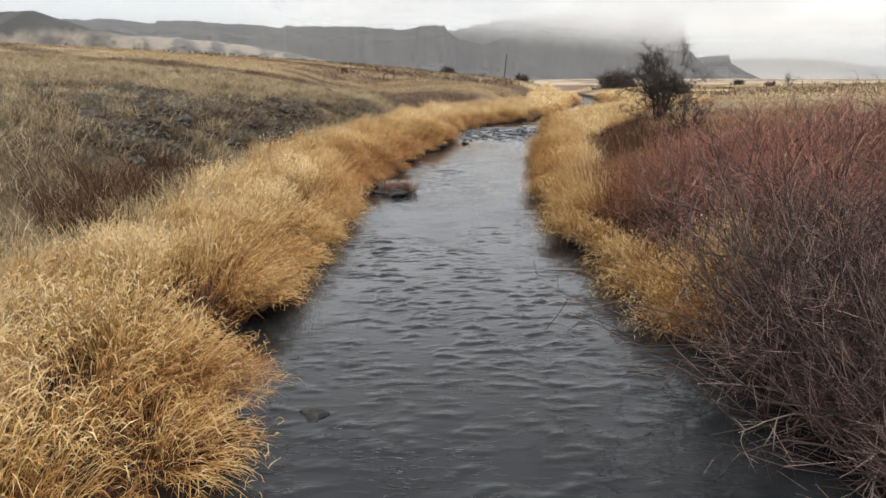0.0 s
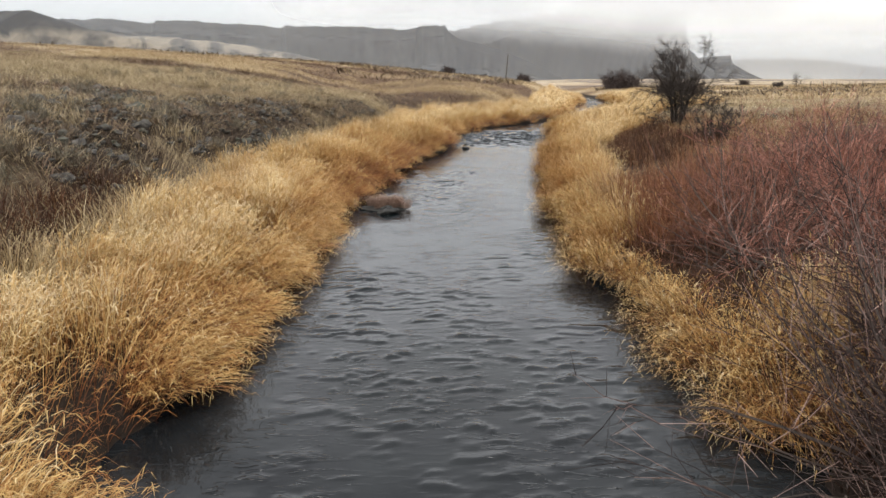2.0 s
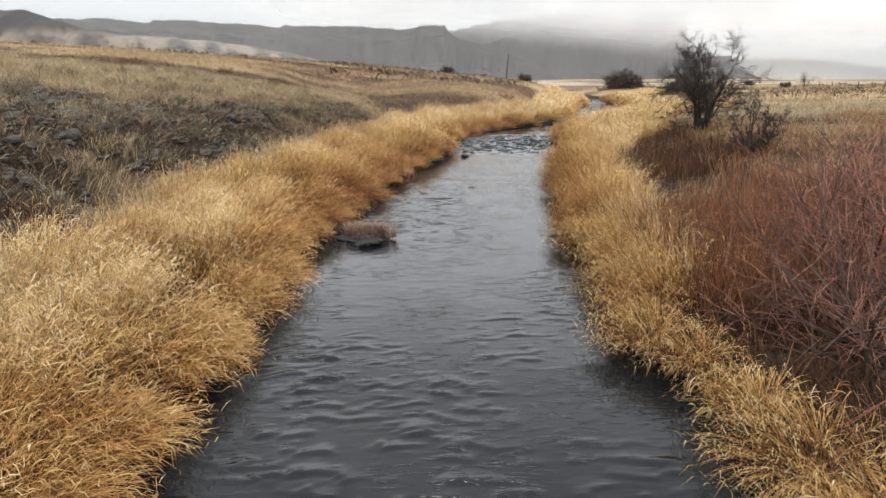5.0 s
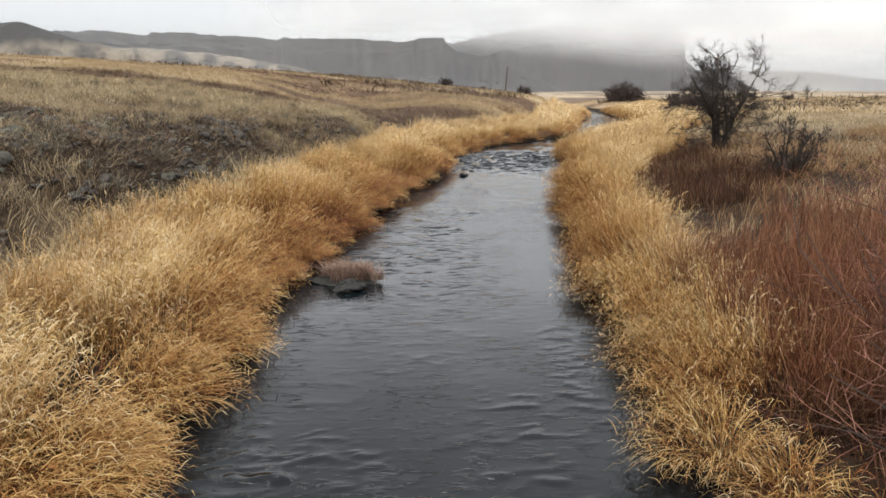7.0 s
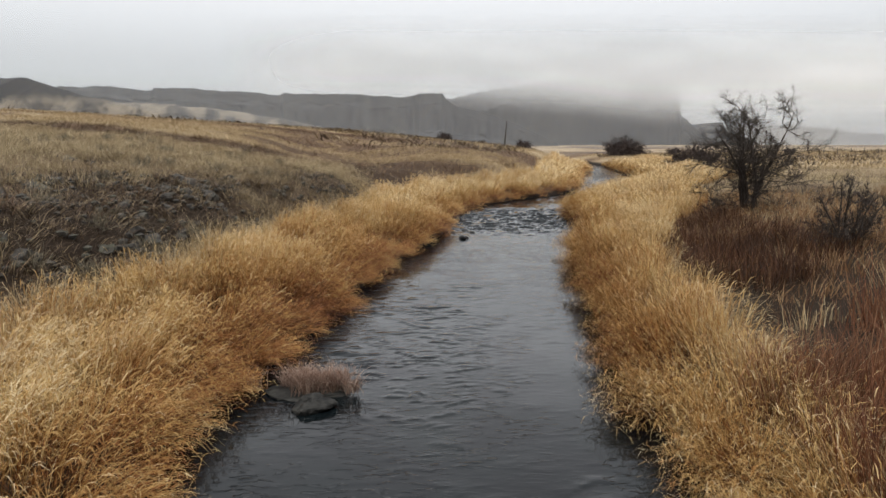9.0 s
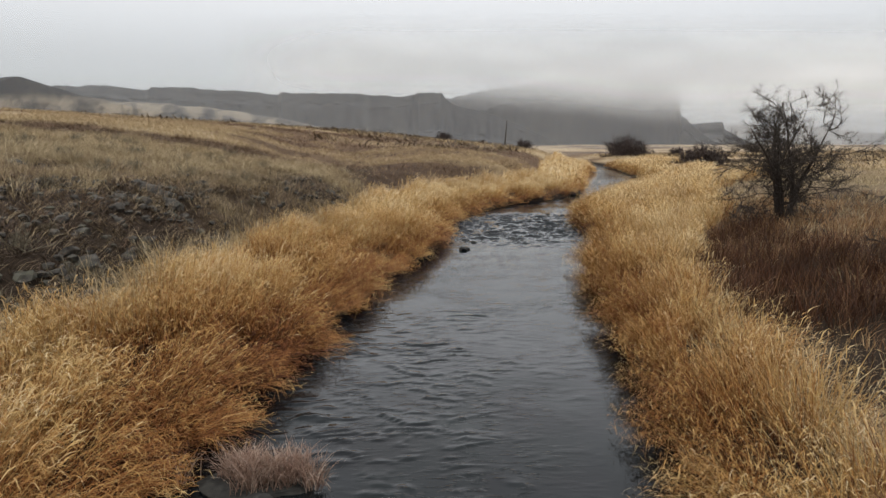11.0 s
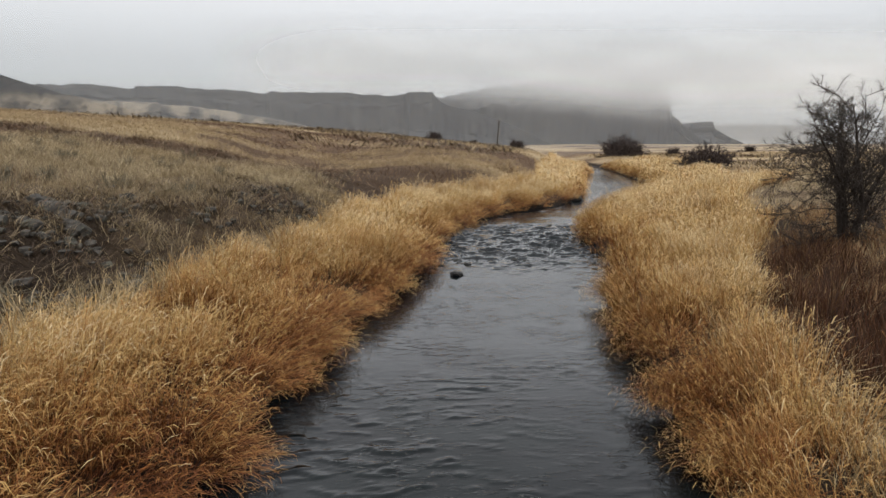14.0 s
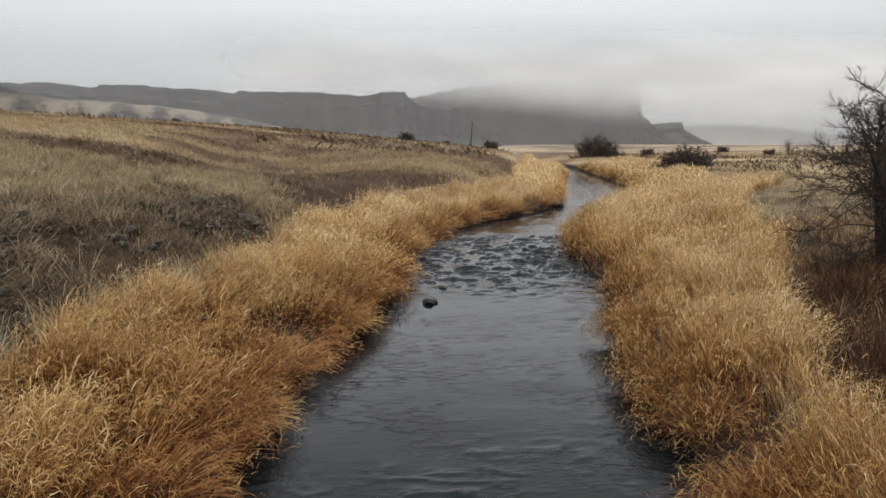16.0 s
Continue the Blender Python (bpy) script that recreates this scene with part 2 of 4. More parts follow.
# the bare hill: pale grass, dark scree in streaks down the slope, a basalt cap
SLOPE, n, l, b = material("grassy_scree", 0.95, 0.1)
pos = place(n)
mp = n.new("ShaderNodeMapping")
mp.inputs["Rotation"].default_value = (0, 0.5, 0)
mp.inputs["Scale"].default_value = (1.0, 0.5, 0.3)
l.new(pos, mp.inputs["Vector"])
streak = noise_node(n, l, 0.075, 6, mp.outputs[0], 0.62, 0.5)
broad = noise_node(n, l, 0.028, 4, pos, 0.55)
both = maths(n, l, "MULTIPLY_ADD", streak, 0.55, maths(n, l, "MULTIPLY", broad, 0.45))
col = ramp_node(n, l, both, [(0.43, (0.035, 0.033, 0.031)), (0.485, (0.085, 0.075, 0.063)), (0.53, (0.17, 0.145, 0.112)), (0.64, (0.23, 0.195, 0.15))])
zz = n.new("ShaderNodeSeparateXYZ")
l.new(pos, zz.inputs[0])
peak = maths(n, l, "MULTIPLY", maths(n, l, "MINIMUM", maths(n, l, "MAXIMUM", maths(n, l, "MULTIPLY_ADD", zz.outputs["X"], -0.05, -8.9), 0.0), 1.0), 14.0)
cap = maths(n, l, "ADD", peak, maths(n, l, "MULTIPLY_ADD", streak, 22.0, zz.outputs["Z"]))
col = mix_node(n, l, ramp_node(n, l, maths(n, l, "DIVIDE", cap, 60.0), [(0.58, (0, 0, 0)), (0.64, (1, 1, 1))]), col, (0.03, 0.03, 0.03))
l.new(col, b.inputs["Base Color"])

# mist: a thin white veil that thickens upwards
MIST = bpy.data.materials.new("mist")
MIST.use_nodes = True
n, l = MIST.node_tree.nodes, MIST.node_tree.links
n.clear()
o = n.new("ShaderNodeOutputMaterial")
d, tl, tp = n.new("ShaderNodeBsdfDiffuse"), n.new("ShaderNodeBsdfTranslucent"), n.new("ShaderNodeBsdfTransparent")
for s in (d, tl):
    s.inputs["Color"].default_value = (0.92, 0.94, 0.955, 1)
m1, m2 = n.new("ShaderNodeMixShader"), n.new("ShaderNodeMixShader")
m1.inputs[0].default_value = 0.5
l.new(d.outputs[0], m1.inputs[1])
l.new(tl.outputs[0], m1.inputs[2])
tc = n.new("ShaderNodeTexCoord")
sp = n.new("ShaderNodeSeparateXYZ")
l.new(tc.outputs["Generated"], sp.inputs[0])
up = n.new("ShaderNodeMapRange")
up.interpolation_type = "SMOOTHSTEP"
up.inputs["From Min"].default_value, up.inputs["From Max"].default_value = 0.06, 0.6
wob = noise_node(n, l, 0.006, 3, place(n))
px = n.new("ShaderNodeSeparateXYZ")
l.new(place(n), px.inputs[0])
lower = n.new("ShaderNodeMapRange")
for key, v in (("From Min", 20), ("From Max", 330), ("To Min", -0.15), ("To Max", 0.02)):
    lower.inputs[key].default_value = v
l.new(px.outputs["X"], lower.inputs["Value"])
level = maths(n, l, "ADD", sp.outputs["Z"], lower.outputs["Result"])
l.new(maths(n, l, "MULTIPLY_ADD", maths(n, l, "SUBTRACT", wob, 0.5), 0.07, level), up.inputs["Value"])
edge = maths(n, l, "MULTIPLY", maths(n, l, "MULTIPLY", sp.outputs["X"], maths(n, l, "SUBTRACT", 1.0, sp.outputs["X"])), 8.0)
edge = maths(n, l, "MINIMUM", edge, 1.0)
top = maths(n, l, "MINIMUM", maths(n, l, "MULTIPLY", maths(n, l, "SUBTRACT", 1.0, sp.outputs["Z"]), 2.0), 1.0)
veil = maths(n, l, "MULTIPLY", maths(n, l, "MULTIPLY", up.outputs["Result"], edge), maths(n, l, "MULTIPLY", top, 0.93))
l.new(veil, m2.inputs[0])
l.new(tp.outputs[0], m2.inputs[1])
l.new(m1.outputs[0], m2.inputs[2])
l.new(m2.outputs[0], o.inputs["Surface"])



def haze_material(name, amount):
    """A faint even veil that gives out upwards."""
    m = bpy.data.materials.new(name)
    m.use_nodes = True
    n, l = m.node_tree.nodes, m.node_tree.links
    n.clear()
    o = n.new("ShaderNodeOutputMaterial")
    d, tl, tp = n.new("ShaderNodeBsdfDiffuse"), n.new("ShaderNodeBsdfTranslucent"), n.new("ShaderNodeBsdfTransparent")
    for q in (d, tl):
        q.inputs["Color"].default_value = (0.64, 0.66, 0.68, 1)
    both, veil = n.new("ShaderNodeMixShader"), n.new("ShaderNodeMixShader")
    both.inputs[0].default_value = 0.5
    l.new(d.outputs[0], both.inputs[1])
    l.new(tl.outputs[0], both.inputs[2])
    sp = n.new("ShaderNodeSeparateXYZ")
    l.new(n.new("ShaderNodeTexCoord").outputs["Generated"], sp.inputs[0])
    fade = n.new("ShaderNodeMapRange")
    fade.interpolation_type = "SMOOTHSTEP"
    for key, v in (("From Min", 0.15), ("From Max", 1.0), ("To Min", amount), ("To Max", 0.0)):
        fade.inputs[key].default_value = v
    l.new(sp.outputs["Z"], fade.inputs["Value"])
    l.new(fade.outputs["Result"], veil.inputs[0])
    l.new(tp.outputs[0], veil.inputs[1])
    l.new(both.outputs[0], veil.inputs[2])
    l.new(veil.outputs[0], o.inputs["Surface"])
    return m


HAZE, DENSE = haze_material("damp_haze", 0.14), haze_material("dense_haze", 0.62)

# ---- helpers for shapes ----
rng = np.random.default_rng(7)


def mesh_of(name, verts, tris, mat, smooth=False, tone=None):
    """A mesh from arrays of vertices and triangles."""
    verts, tris = np.asarray(verts, np.float32).reshape(-1, 3), np.asarray(tris, np.int32).reshape(-1, 3)
    me = bpy.data.meshes.new(name)
    me.vertices.add(len(verts))
    me.vertices.foreach_set("co", verts.ravel())
    me.loops.add(tris.size)
    me.loops.foreach_set("vertex_index", tris.ravel())
    me.polygons.add(len(tris))
    me.polygons.foreach_set("loop_start", np.arange(0, tris.size, 3, dtype=np.int32))
    me.polygons.foreach_set("use_smooth", np.full(len(tris), smooth))
    me.update(calc_edges=True)
    me.materials.append(mat)
    if tone is not None:
        me.attributes.new("tone", "FLOAT", "POINT").data.foreach_set("value", np.asarray(tone, np.float32))
    return me


def part(name, me, parent, label=""):
    ob = new(name, me)
    ob.parent = parent
    if label:
        ob["label"] = label
    return ob


def grid_tris(rows, cols):
    i = np.arange(rows * cols).reshape(rows, cols)
    a, b_, c, d_ = i[:-1, :-1].ravel(), i[:-1, 1:].ravel(), i[1:, 1:].ravel(), i[1:, :-1].ravel()
    return np.concatenate([np.stack([a, b_, c], 1), np.stack([a, c, d_], 1)])


def lattice(x, y, seed=0):
    """Smooth noise from -1 to 1 on the plane."""
    xi, yi = np.floor(x).astype(np.int64), np.floor(y).astype(np.int64)
    fx, fy = x - xi, y - yi
    fx, fy = fx * fx * (3 - 2 * fx), fy * fy * (3 - 2 * fy)

    def h(a, b_):
        k = (a * 374761393 + b_ * 668265263 + seed * 982451653) & 0x7FFFFFFF
        k = ((k ^ (k >> 13)) * 1274126177) & 0x7FFFFFFF
        return ((k ^ (k >> 16)) & 0xFFFF) / 32767.5 - 1
    return (h(xi, yi) * (1 - fx) + h(xi + 1, yi) * fx) * (1 - fy) + (h(xi, yi + 1) * (1 - fx) + h(xi + 1, yi + 1) * fx) * fy


def fbm(x, y, seed=0, octaves=4):
    s, a = 0.0, 1.0
    for k in range(octaves):
        s, a = s + a * lattice(x * 2 ** k, y * 2 ** k, seed + k), a * 0.5
    return s / 1.9


# ---- the plan of the creek: its two banks, as x over y ----
LEFT = np.array([(-1.6, -40), (-1.8, -10), (-2.3, 0), (-2.6, 5.7), (-2.85, 7.5), (-3.5, 8.7), (-3.5, 9.7), (-3.15, 11), (-3.1, 12), (-3.2, 14.3), (-3.05, 17.5), (-3.15, 22), (-2.8, 25.5), (-2.4, 28.3),
                 (-1.75, 32), (-1.5, 34.6), (-0.6, 38.3), (0.4, 42.2), (1.1, 49.7), (3.1, 56.5), (5.8, 61.4), (11.7, 69.8), (15.1, 83.6), (19, 100), (23.7, 117), (28, 152), (30, 260), (24, 500)], float)
RIGHT = np.array([(4.6, -40), (4.8, -10), (5.0, 0), (4.9, 5.7), (4.5, 7.8), (3.95, 9.5), (3.8, 13), (3.4, 15), (3.05, 16.3), (3.65, 18), (3.6, 20), (3.8, 23.5), (4.0, 26), (4.5, 31.2), (5.2, 36.5),
                  (5.8, 38.8), (6.9, 43.1), (7.35, 48.1), (8.4, 54.3), (11.5, 62), (16.5, 70.5), (20.5, 79.5), (24, 91), (27.8, 116), (32, 152), (35, 260), (29, 500)], float)


def smooth_line(p, sub=6):
    q = np.vstack([2 * p[0] - p[1], p, 2 * p[-1] - p[-2]])
    out = []
    for i in range(1, len(q) - 2):
        for t in np.arange(sub) / sub:
            a, b_, c, d_ = q[i - 1], q[i], q[i + 1], q[i + 2]
            out.append(0.5 * (2 * b_ + (c - a) * t + (2 * a - 5 * b_ + 4 * c - d_) * t * t + (3 * b_ - a - 3 * c + d_) * t ** 3))
    out.append(p[-1])
    out = np.array(out)
    return out[np.argsort(out[:, 1])]


LINE_L, LINE_R = smooth_line(LEFT), smooth_line(RIGHT)


def bank_x(line, y):
    w = 0.24 * lattice(y * 0.8, y * 0 + 3.3 + line[3, 0], 5) + 0.15 * lattice(y * 1.9, y * 0 + 1.3 + line[3, 0], 6)
    return np.interp(y, line[:, 1], line[:, 0]) + w * (y < 130)


def away(line, x, y, side):
    """Metres outside a bank: side -1 left of it, +1 right of it; negative over the water."""
    sel = line[::2]
    a, b_ = sel[:-1], sel[1:]
    d_ = b_ - a
    best = np.full(x.shape, 1e9)
    for (ax, ay), (dx, dy) in zip(a, d_):
        t = np.clip(((x - ax) * dx + (y - ay) * dy) / (dx * dx + dy * dy), 0, 1)
        best = np.minimum(best, np.hypot(x - ax - t * dx, y - ay - t * dy))
    over = (x - bank_x(line, y)) * side
    return np.where(np.abs(over) < best * 1.5, over, np.sign(over) * best)


def ground_z(x, y):
    x, y = np.asarray(x, float), np.asarray(y, float)
    dl, dr = away(LINE_L, x, y, -1), away(LINE_R, x, y, 1)
    left = np.interp(dl, [-2, -0.3, 0, 0.1, 1, 2, 3.4, 4.7, 5.5, 6.5, 9, 20, 40, 65, 100, 300], [-0.7, -0.5, -0.25, 0.24, 0.5, 0.7, 1.0, 1.5, 2.0, 2.5, 3.1, 4.3, 6.1, 8.2, 9.0, 9.5])
    right = np.interp(dr, [-2, -0.3, 0, 0.1, 1, 2.5, 4, 7, 15, 40, 100, 300], [-0.7, -0.5, -0.25, 0.22, 0.42, 0.65, 0.9, 1.4, 1.7, 2.0, 2.5, 3.6])
    right = right * np.where(dr > 0.1, np.interp(y, [10, 15], [0.42, 1.0]), 1)
    z = np.where(dl > -0.3, left, np.where(dr > -0.3, right, -0.7))
    out = np.maximum(dl, dr)
    z = z + np.clip((out - 1.5) / 8, 0, 1) * (0.35 * fbm(x * 0.12, y * 0.12, 11) * np.interp(y, [70, 130], [1, 0.3]) + 0.12 * fbm(x * 0.7, y * 0.7, 12) * np.interp(y, [60, 76], [1, 0]) * np.interp(np.abs(x), [14, 26], [1, 0]))
    z = z + np.clip((dl - 25) / 60, 0, 1) * 0.9 * fbm(x * 0.02, y * 0.02, 15)
    z = z + np.clip(dl / 4, 0, 1) * (-0.3 * np.exp(-((x - 2) / 7) ** 2 - ((y - 76) / 9) ** 2) - 1.7 * np.exp(-((x + 8) / 6) ** 2 - ((y - 72) / 14) ** 2))
    return z


# ---- ground: one sheet to the horizon ----
def spread(lo, hi, step, far, grow=1.16):
    up, s = [hi], step
    while up[-1] < far:
        s *= grow
        up.append(up[-1] + s)
    down, s = [lo], step
    while down[-1] > -far:
        s *= grow
        down.append(down[-1] - s)
    return np.array(down[:0:-1] + list(np.arange(lo, hi, step)) + up)


gx, gy = spread(-16, 30, 0.25, 4200), spread(0, 72, 0.28, 4200)
gy = gy[gy > -600]
X, Y = np.meshgrid(gx, gy)


def cover(x, y):
    """What grows where: above 0 pale grass, below it brown growth, in long slanting swaths; dark on the stony ground
    behind the bank, and set darker under the left bank grass and behind the right bank.
    """
    c = fbm((x + 0.4 * y) * 0.05, y * 0.1, 81, 4) + 0.6 * fbm(x * 0.3, y * 0.3, 84, 3) * np.interp(y, [50, 90], [1, 0.3]) - np.interp(y, [20, 28, 40, 50], [0, 0.24, 0.24, 0]) * np.interp(x, [-30, -16], [0.3, 1])
    d_ = np.interp(y, LINE_L[:, 1], LINE_L[:, 0]) - x
    stony = np.exp(-((d_ - 6.5 - 1.5 * lattice(y * 0.15, y * 0 + 1.5, 66)) / 2.6) ** 2) * np.interp(y, [10, 16, 46, 60], [0, 1, 1, 0])
    e_ = x - np.interp(y, LINE_R[:, 1], LINE_R[:, 0])
    hollow = np.exp(-((e_ - 3.6) / 4.2) ** 2) * np.interp(y, [8, 13, 44, 52], [0, 1, 1, 0]) * (e_ > 0)
    return c + 0.08 - 0.6 * (np.abs(d_ - 1.5) < 1.8) - 0.55 * stony - 0.5 * hollow


Z = ground_z(X.ravel(), Y.ravel()).reshape(X.shape)
ground = new("ground", mesh_of("ground", np.stack([X, Y, Z], -1), grid_tris(*X.shape), GROUND, True, np.clip(0.5 + 1.1 * cover(X, Y), 0, 1).ravel()))
tagged(ground, "dry tan and brown steppe ground around the creek", "ground", kind="structure")

# ---- water ----
wy = np.concatenate([np.arange(-30, 2, 0.5), np.arange(2, 32, 0.035), np.arange(32, 58, 0.07), np.arange(58, 130, 0.3), np.arange(130, 480, 4)])
wu = np.linspace(0, 1, 96)
xl, xr = bank_x(LINE_L, wy) - 1.0, bank_x(LINE_R, wy) + 1.0
WX = xl[:, None] + (xr - xl)[:, None] * wu[None, :]
WY = np.repeat(wy[:, None], len(wu), 1)
# short steep wavelets in loose groups, each with its steep face against the stream, rougher over the riffle


def wavelets(wave, cut, seed, need, lift):
    phase = WY / wave + 1.3 * fbm(WX * 0.8, WY * 0.3, seed, 3) + 0.5 * lattice(WX * 2.1, WY * 1.4, seed + 4)
    saw = phase - np.floor(phase)
    face = np.interp(saw, [0, 0.15, 0.6, 1], [0, 1, 0.2, 0])
    here = np.clip((fbm(WX * cut, WY * 1.2 * cut, seed + 7, 3) - need) * 6, 0, 1)
    return lift * face * here


riffle = np.exp(-((WY - 49.0) / 6.0) ** 4)
calm = np.interp(WY, [7, 10, 34, 40, 46], [0.5, 1.0, 0.9, 0.5, 0.9])
group = calm * np.clip(2.2 * fbm(WX * 0.35, WY * 0.2, 31, 3) + 0.7, 0.1, 1.2)
WZ = group * (wavelets(0.4, 2.7, 21, 0.16, 0.022) + wavelets(0.3, 3.4, 51, 0.12, 0.017) + wavelets(0.55, 2.2, 71, 0.24, 0.03)) + riffle * (wavelets(0.8, 1.4, 41, 0.0, 0.1) + wavelets(0.5, 2.1, 61, 0.0, 0.07))
WZ = WZ + 0.006 * lattice(WX * 0.9, WY * 1.1, 23)
water = new("creek_water", mesh_of("creek_water", np.stack([WX, WY, WZ], -1), grid_tris(*WX.shape), WATER, True))
tagged(water, "dark rippled creek water reflecting a grey sky", "water", kind="structure")


# ---- far hills ----
def ridge(name, line, mat, label, cliff=0.45, run=1.6, seed=1, rough=1.0, sub=20, base=-2.0, rounded=False):
    """A ridge along a skyline of (x, y, height): talus in front, a cliff, a flat top behind."""
    p = np.array(line, float)
    t = np.arange(len(p))
    s = np.linspace(0, len(p) - 1, (len(p) - 1) * sub + 1)
    x, y, h = np.interp(s, t, p[:, 0]), np.interp(s, t, p[:, 1]), np.interp(s, t, p[:, 2])
    size = p[:, 2].max()
    h = h + rough * size * (0.014 * fbm(x * 0.05, y * 0.05, seed, 4) + 0.012 * np.round(2 * fbm(x * 0.11, y * 0.04, seed + 2, 3)) + 0.014 * fbm(x * 0.3, y * 0.11, seed + 3, 3))
    prof = np.array([(run, 0.0), (run * 0.75, cliff * 0.22), (run * 0.45, cliff * 0.58), (run * 0.2, cliff * 0.92), (run * 0.12, cliff * 1.08), (0.07, 0.78), (0.05, 0.84), (0.02, 0.96), (0.0, 1.0), (-1.5, 0.98), (-4, 0.0)])
    if rounded:
        prof = np.array([(run, 0.0), (run * 0.85, 0.08), (run * 0.68, 0.25), (run * 0.5, 0.47), (run * 0.33, 0.7), (run * 0.2, 0.85), (run * 0.1, 0.95), (run * 0.04, 0.99), (0.0, 1.0), (-1.0, 0.9), (-4, 0.0)])
    q = np.concatenate([np.linspace(0, 8, 41), [9, 10]])
    off, f = np.interp(q, np.arange(11), prof[:, 0]), np.interp(q, np.arange(11), prof[:, 1])
    along = np.cumsum(np.hypot(np.diff(x, prepend=x[0]), np.diff(y, prepend=y[0]))) / size
    A, K = np.meshgrid(along, q)
    gully = 1 - np.abs(fbm(A * 1.3, K * 0.16, seed + 5, 4)) * 2
    fine_ = fbm(A * 5, K * 1.9, seed + 9, 4)
    mid_ = (f * (1 - f) * 4)[:, None]
    wob = size * mid_ * ((0.3 if rounded else 0.09) * gully * np.clip(off, 0, 1)[:, None] + (0.12 if rounded else 0.05) * fine_)
    wob = np.where(off[:, None] >= 0, wob, 0)
    v = np.stack([np.repeat(x[None], len(q), 0), y[None] - off[:, None] * np.maximum(h, 8)[None] + wob, base + (h - base)[None] * f[:, None] + (0.05 if rounded else 0.02) * size * mid_ * fine_ * (off[:, None] > 0)], -1)
    ob = new(name, mesh_of(name, v, grid_tris(*v.shape[:2]), mat, True))
    return tagged(ob, label, "hill", kind="structure")


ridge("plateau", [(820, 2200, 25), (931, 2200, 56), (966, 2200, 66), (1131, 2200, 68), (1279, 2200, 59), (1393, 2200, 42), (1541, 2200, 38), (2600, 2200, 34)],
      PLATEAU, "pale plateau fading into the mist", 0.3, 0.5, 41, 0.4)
ridge("butte", [(550, 1520, 18), (572, 1500, 33), (586, 1500, 49), (593, 1500, 52), (633, 1500, 54), (640, 1500, 37), (668, 1480, 17), (700, 1480, 4)],
      MESA, "small flat-topped grey butte", 0.5, 0.4, 43, 0.3, 8)
ridge("mesa", [(-300, 1250, 55), (-84, 1200, 70), (-24, 1200, 78), (16, 1200, 85), (65, 1200, 95), (115, 1200, 104), (173, 1200, 112), (262, 1200, 117), (341, 1200, 117),
               (400, 1200, 114), (420, 1200, 108), (430, 1200, 55), (444, 1180, 37), (461, 1150, 15), (485, 1140, 3)],
      MESA, "large dark mesa with its top lost in cloud", 0.1, 0.05, 45, 0.7, base=-60.0)
ridge("basalt_ridge", [(-380, 360, 35), (-308, 380, 35.2), (-225, 400, 37.1), (-209, 400, 36.8), (-195, 405, 38.2), (-174, 410, 35.7), (-171, 412, 37.5), (-155, 425, 38.2), (-139, 440, 38.1),
                       (-128, 450, 38.8), (-110, 470, 37.4), (-108, 470, 38.5), (-91, 490, 40.4), (-64, 540, 42.8), (-31, 590, 45), (-24, 600, 46.7), (-20, 620, 50), (1, 640, 52.5),
                       (5, 650, 47), (12, 675, 43), (50, 770, 40), (100, 880, 30), (150, 980, 15), (185, 1040, 3)],
      CLIFF, "long dark basalt cliff ridge", 0.35, 0.45, 47, 0.8)
ridge("grassy_hill", [(-340, 299, 31), (-266, 299, 32.3), (-230, 299, 30), (-200, 310, 32), (-192, 310, 32.8), (-184, 310, 33.8), (-181, 316, 32), (-175, 322, 30), (-168, 327, 26.8),
                      (-155, 333, 24.6), (-138, 345, 23.7), (-117, 350, 22), (-99, 356, 19.5), (-78, 356, 16.7), (-61, 356, 13), (-32, 360, 5), (0, 365, 0)],
      SLOPE, "bare hill with dark outcrop and beige gullied slopes", 0.7, 2.6, 49, 1.0, rounded=True)

# ---- mist over the mesa, and sheets added as the haze of the damp air before the hills ----
def mist_sheet(y0, z0, z1, mat, label, sway=25, x0=-1900, x1=2300):
    mx_, mz_ = np.meshgrid(np.linspace(x0, x1, 90), np.linspace(z0, z1, 14))
    my_ = y0 + sway * fbm(mx_ * 0.006, mz_ * 0.01, 61)
    ob = new("mist_bank", mesh_of("mist_bank", np.stack([mx_, my_, mz_], -1), grid_tris(14, 90), mat, True))
    ob.visible_shadow = False
    tagged(ob, label, "mist", kind="structure")


mist_sheet(1090, 22, 185, MIST, "thin white mist lying over the mesa top", 25, -350, 1000)
mist_sheet(1060, 22, 205, MIST, "thin white mist lying over the mesa top", 25, -350, 1000)
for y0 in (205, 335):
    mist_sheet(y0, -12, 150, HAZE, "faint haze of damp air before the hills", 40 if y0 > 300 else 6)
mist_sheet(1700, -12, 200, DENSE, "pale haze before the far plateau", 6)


# ---- grass ----
SEGS = np.array([0.0, 0.38, 0.72, 1.0])
BLADE = np.array([1.0, 0.95, 0.65, 0.0])


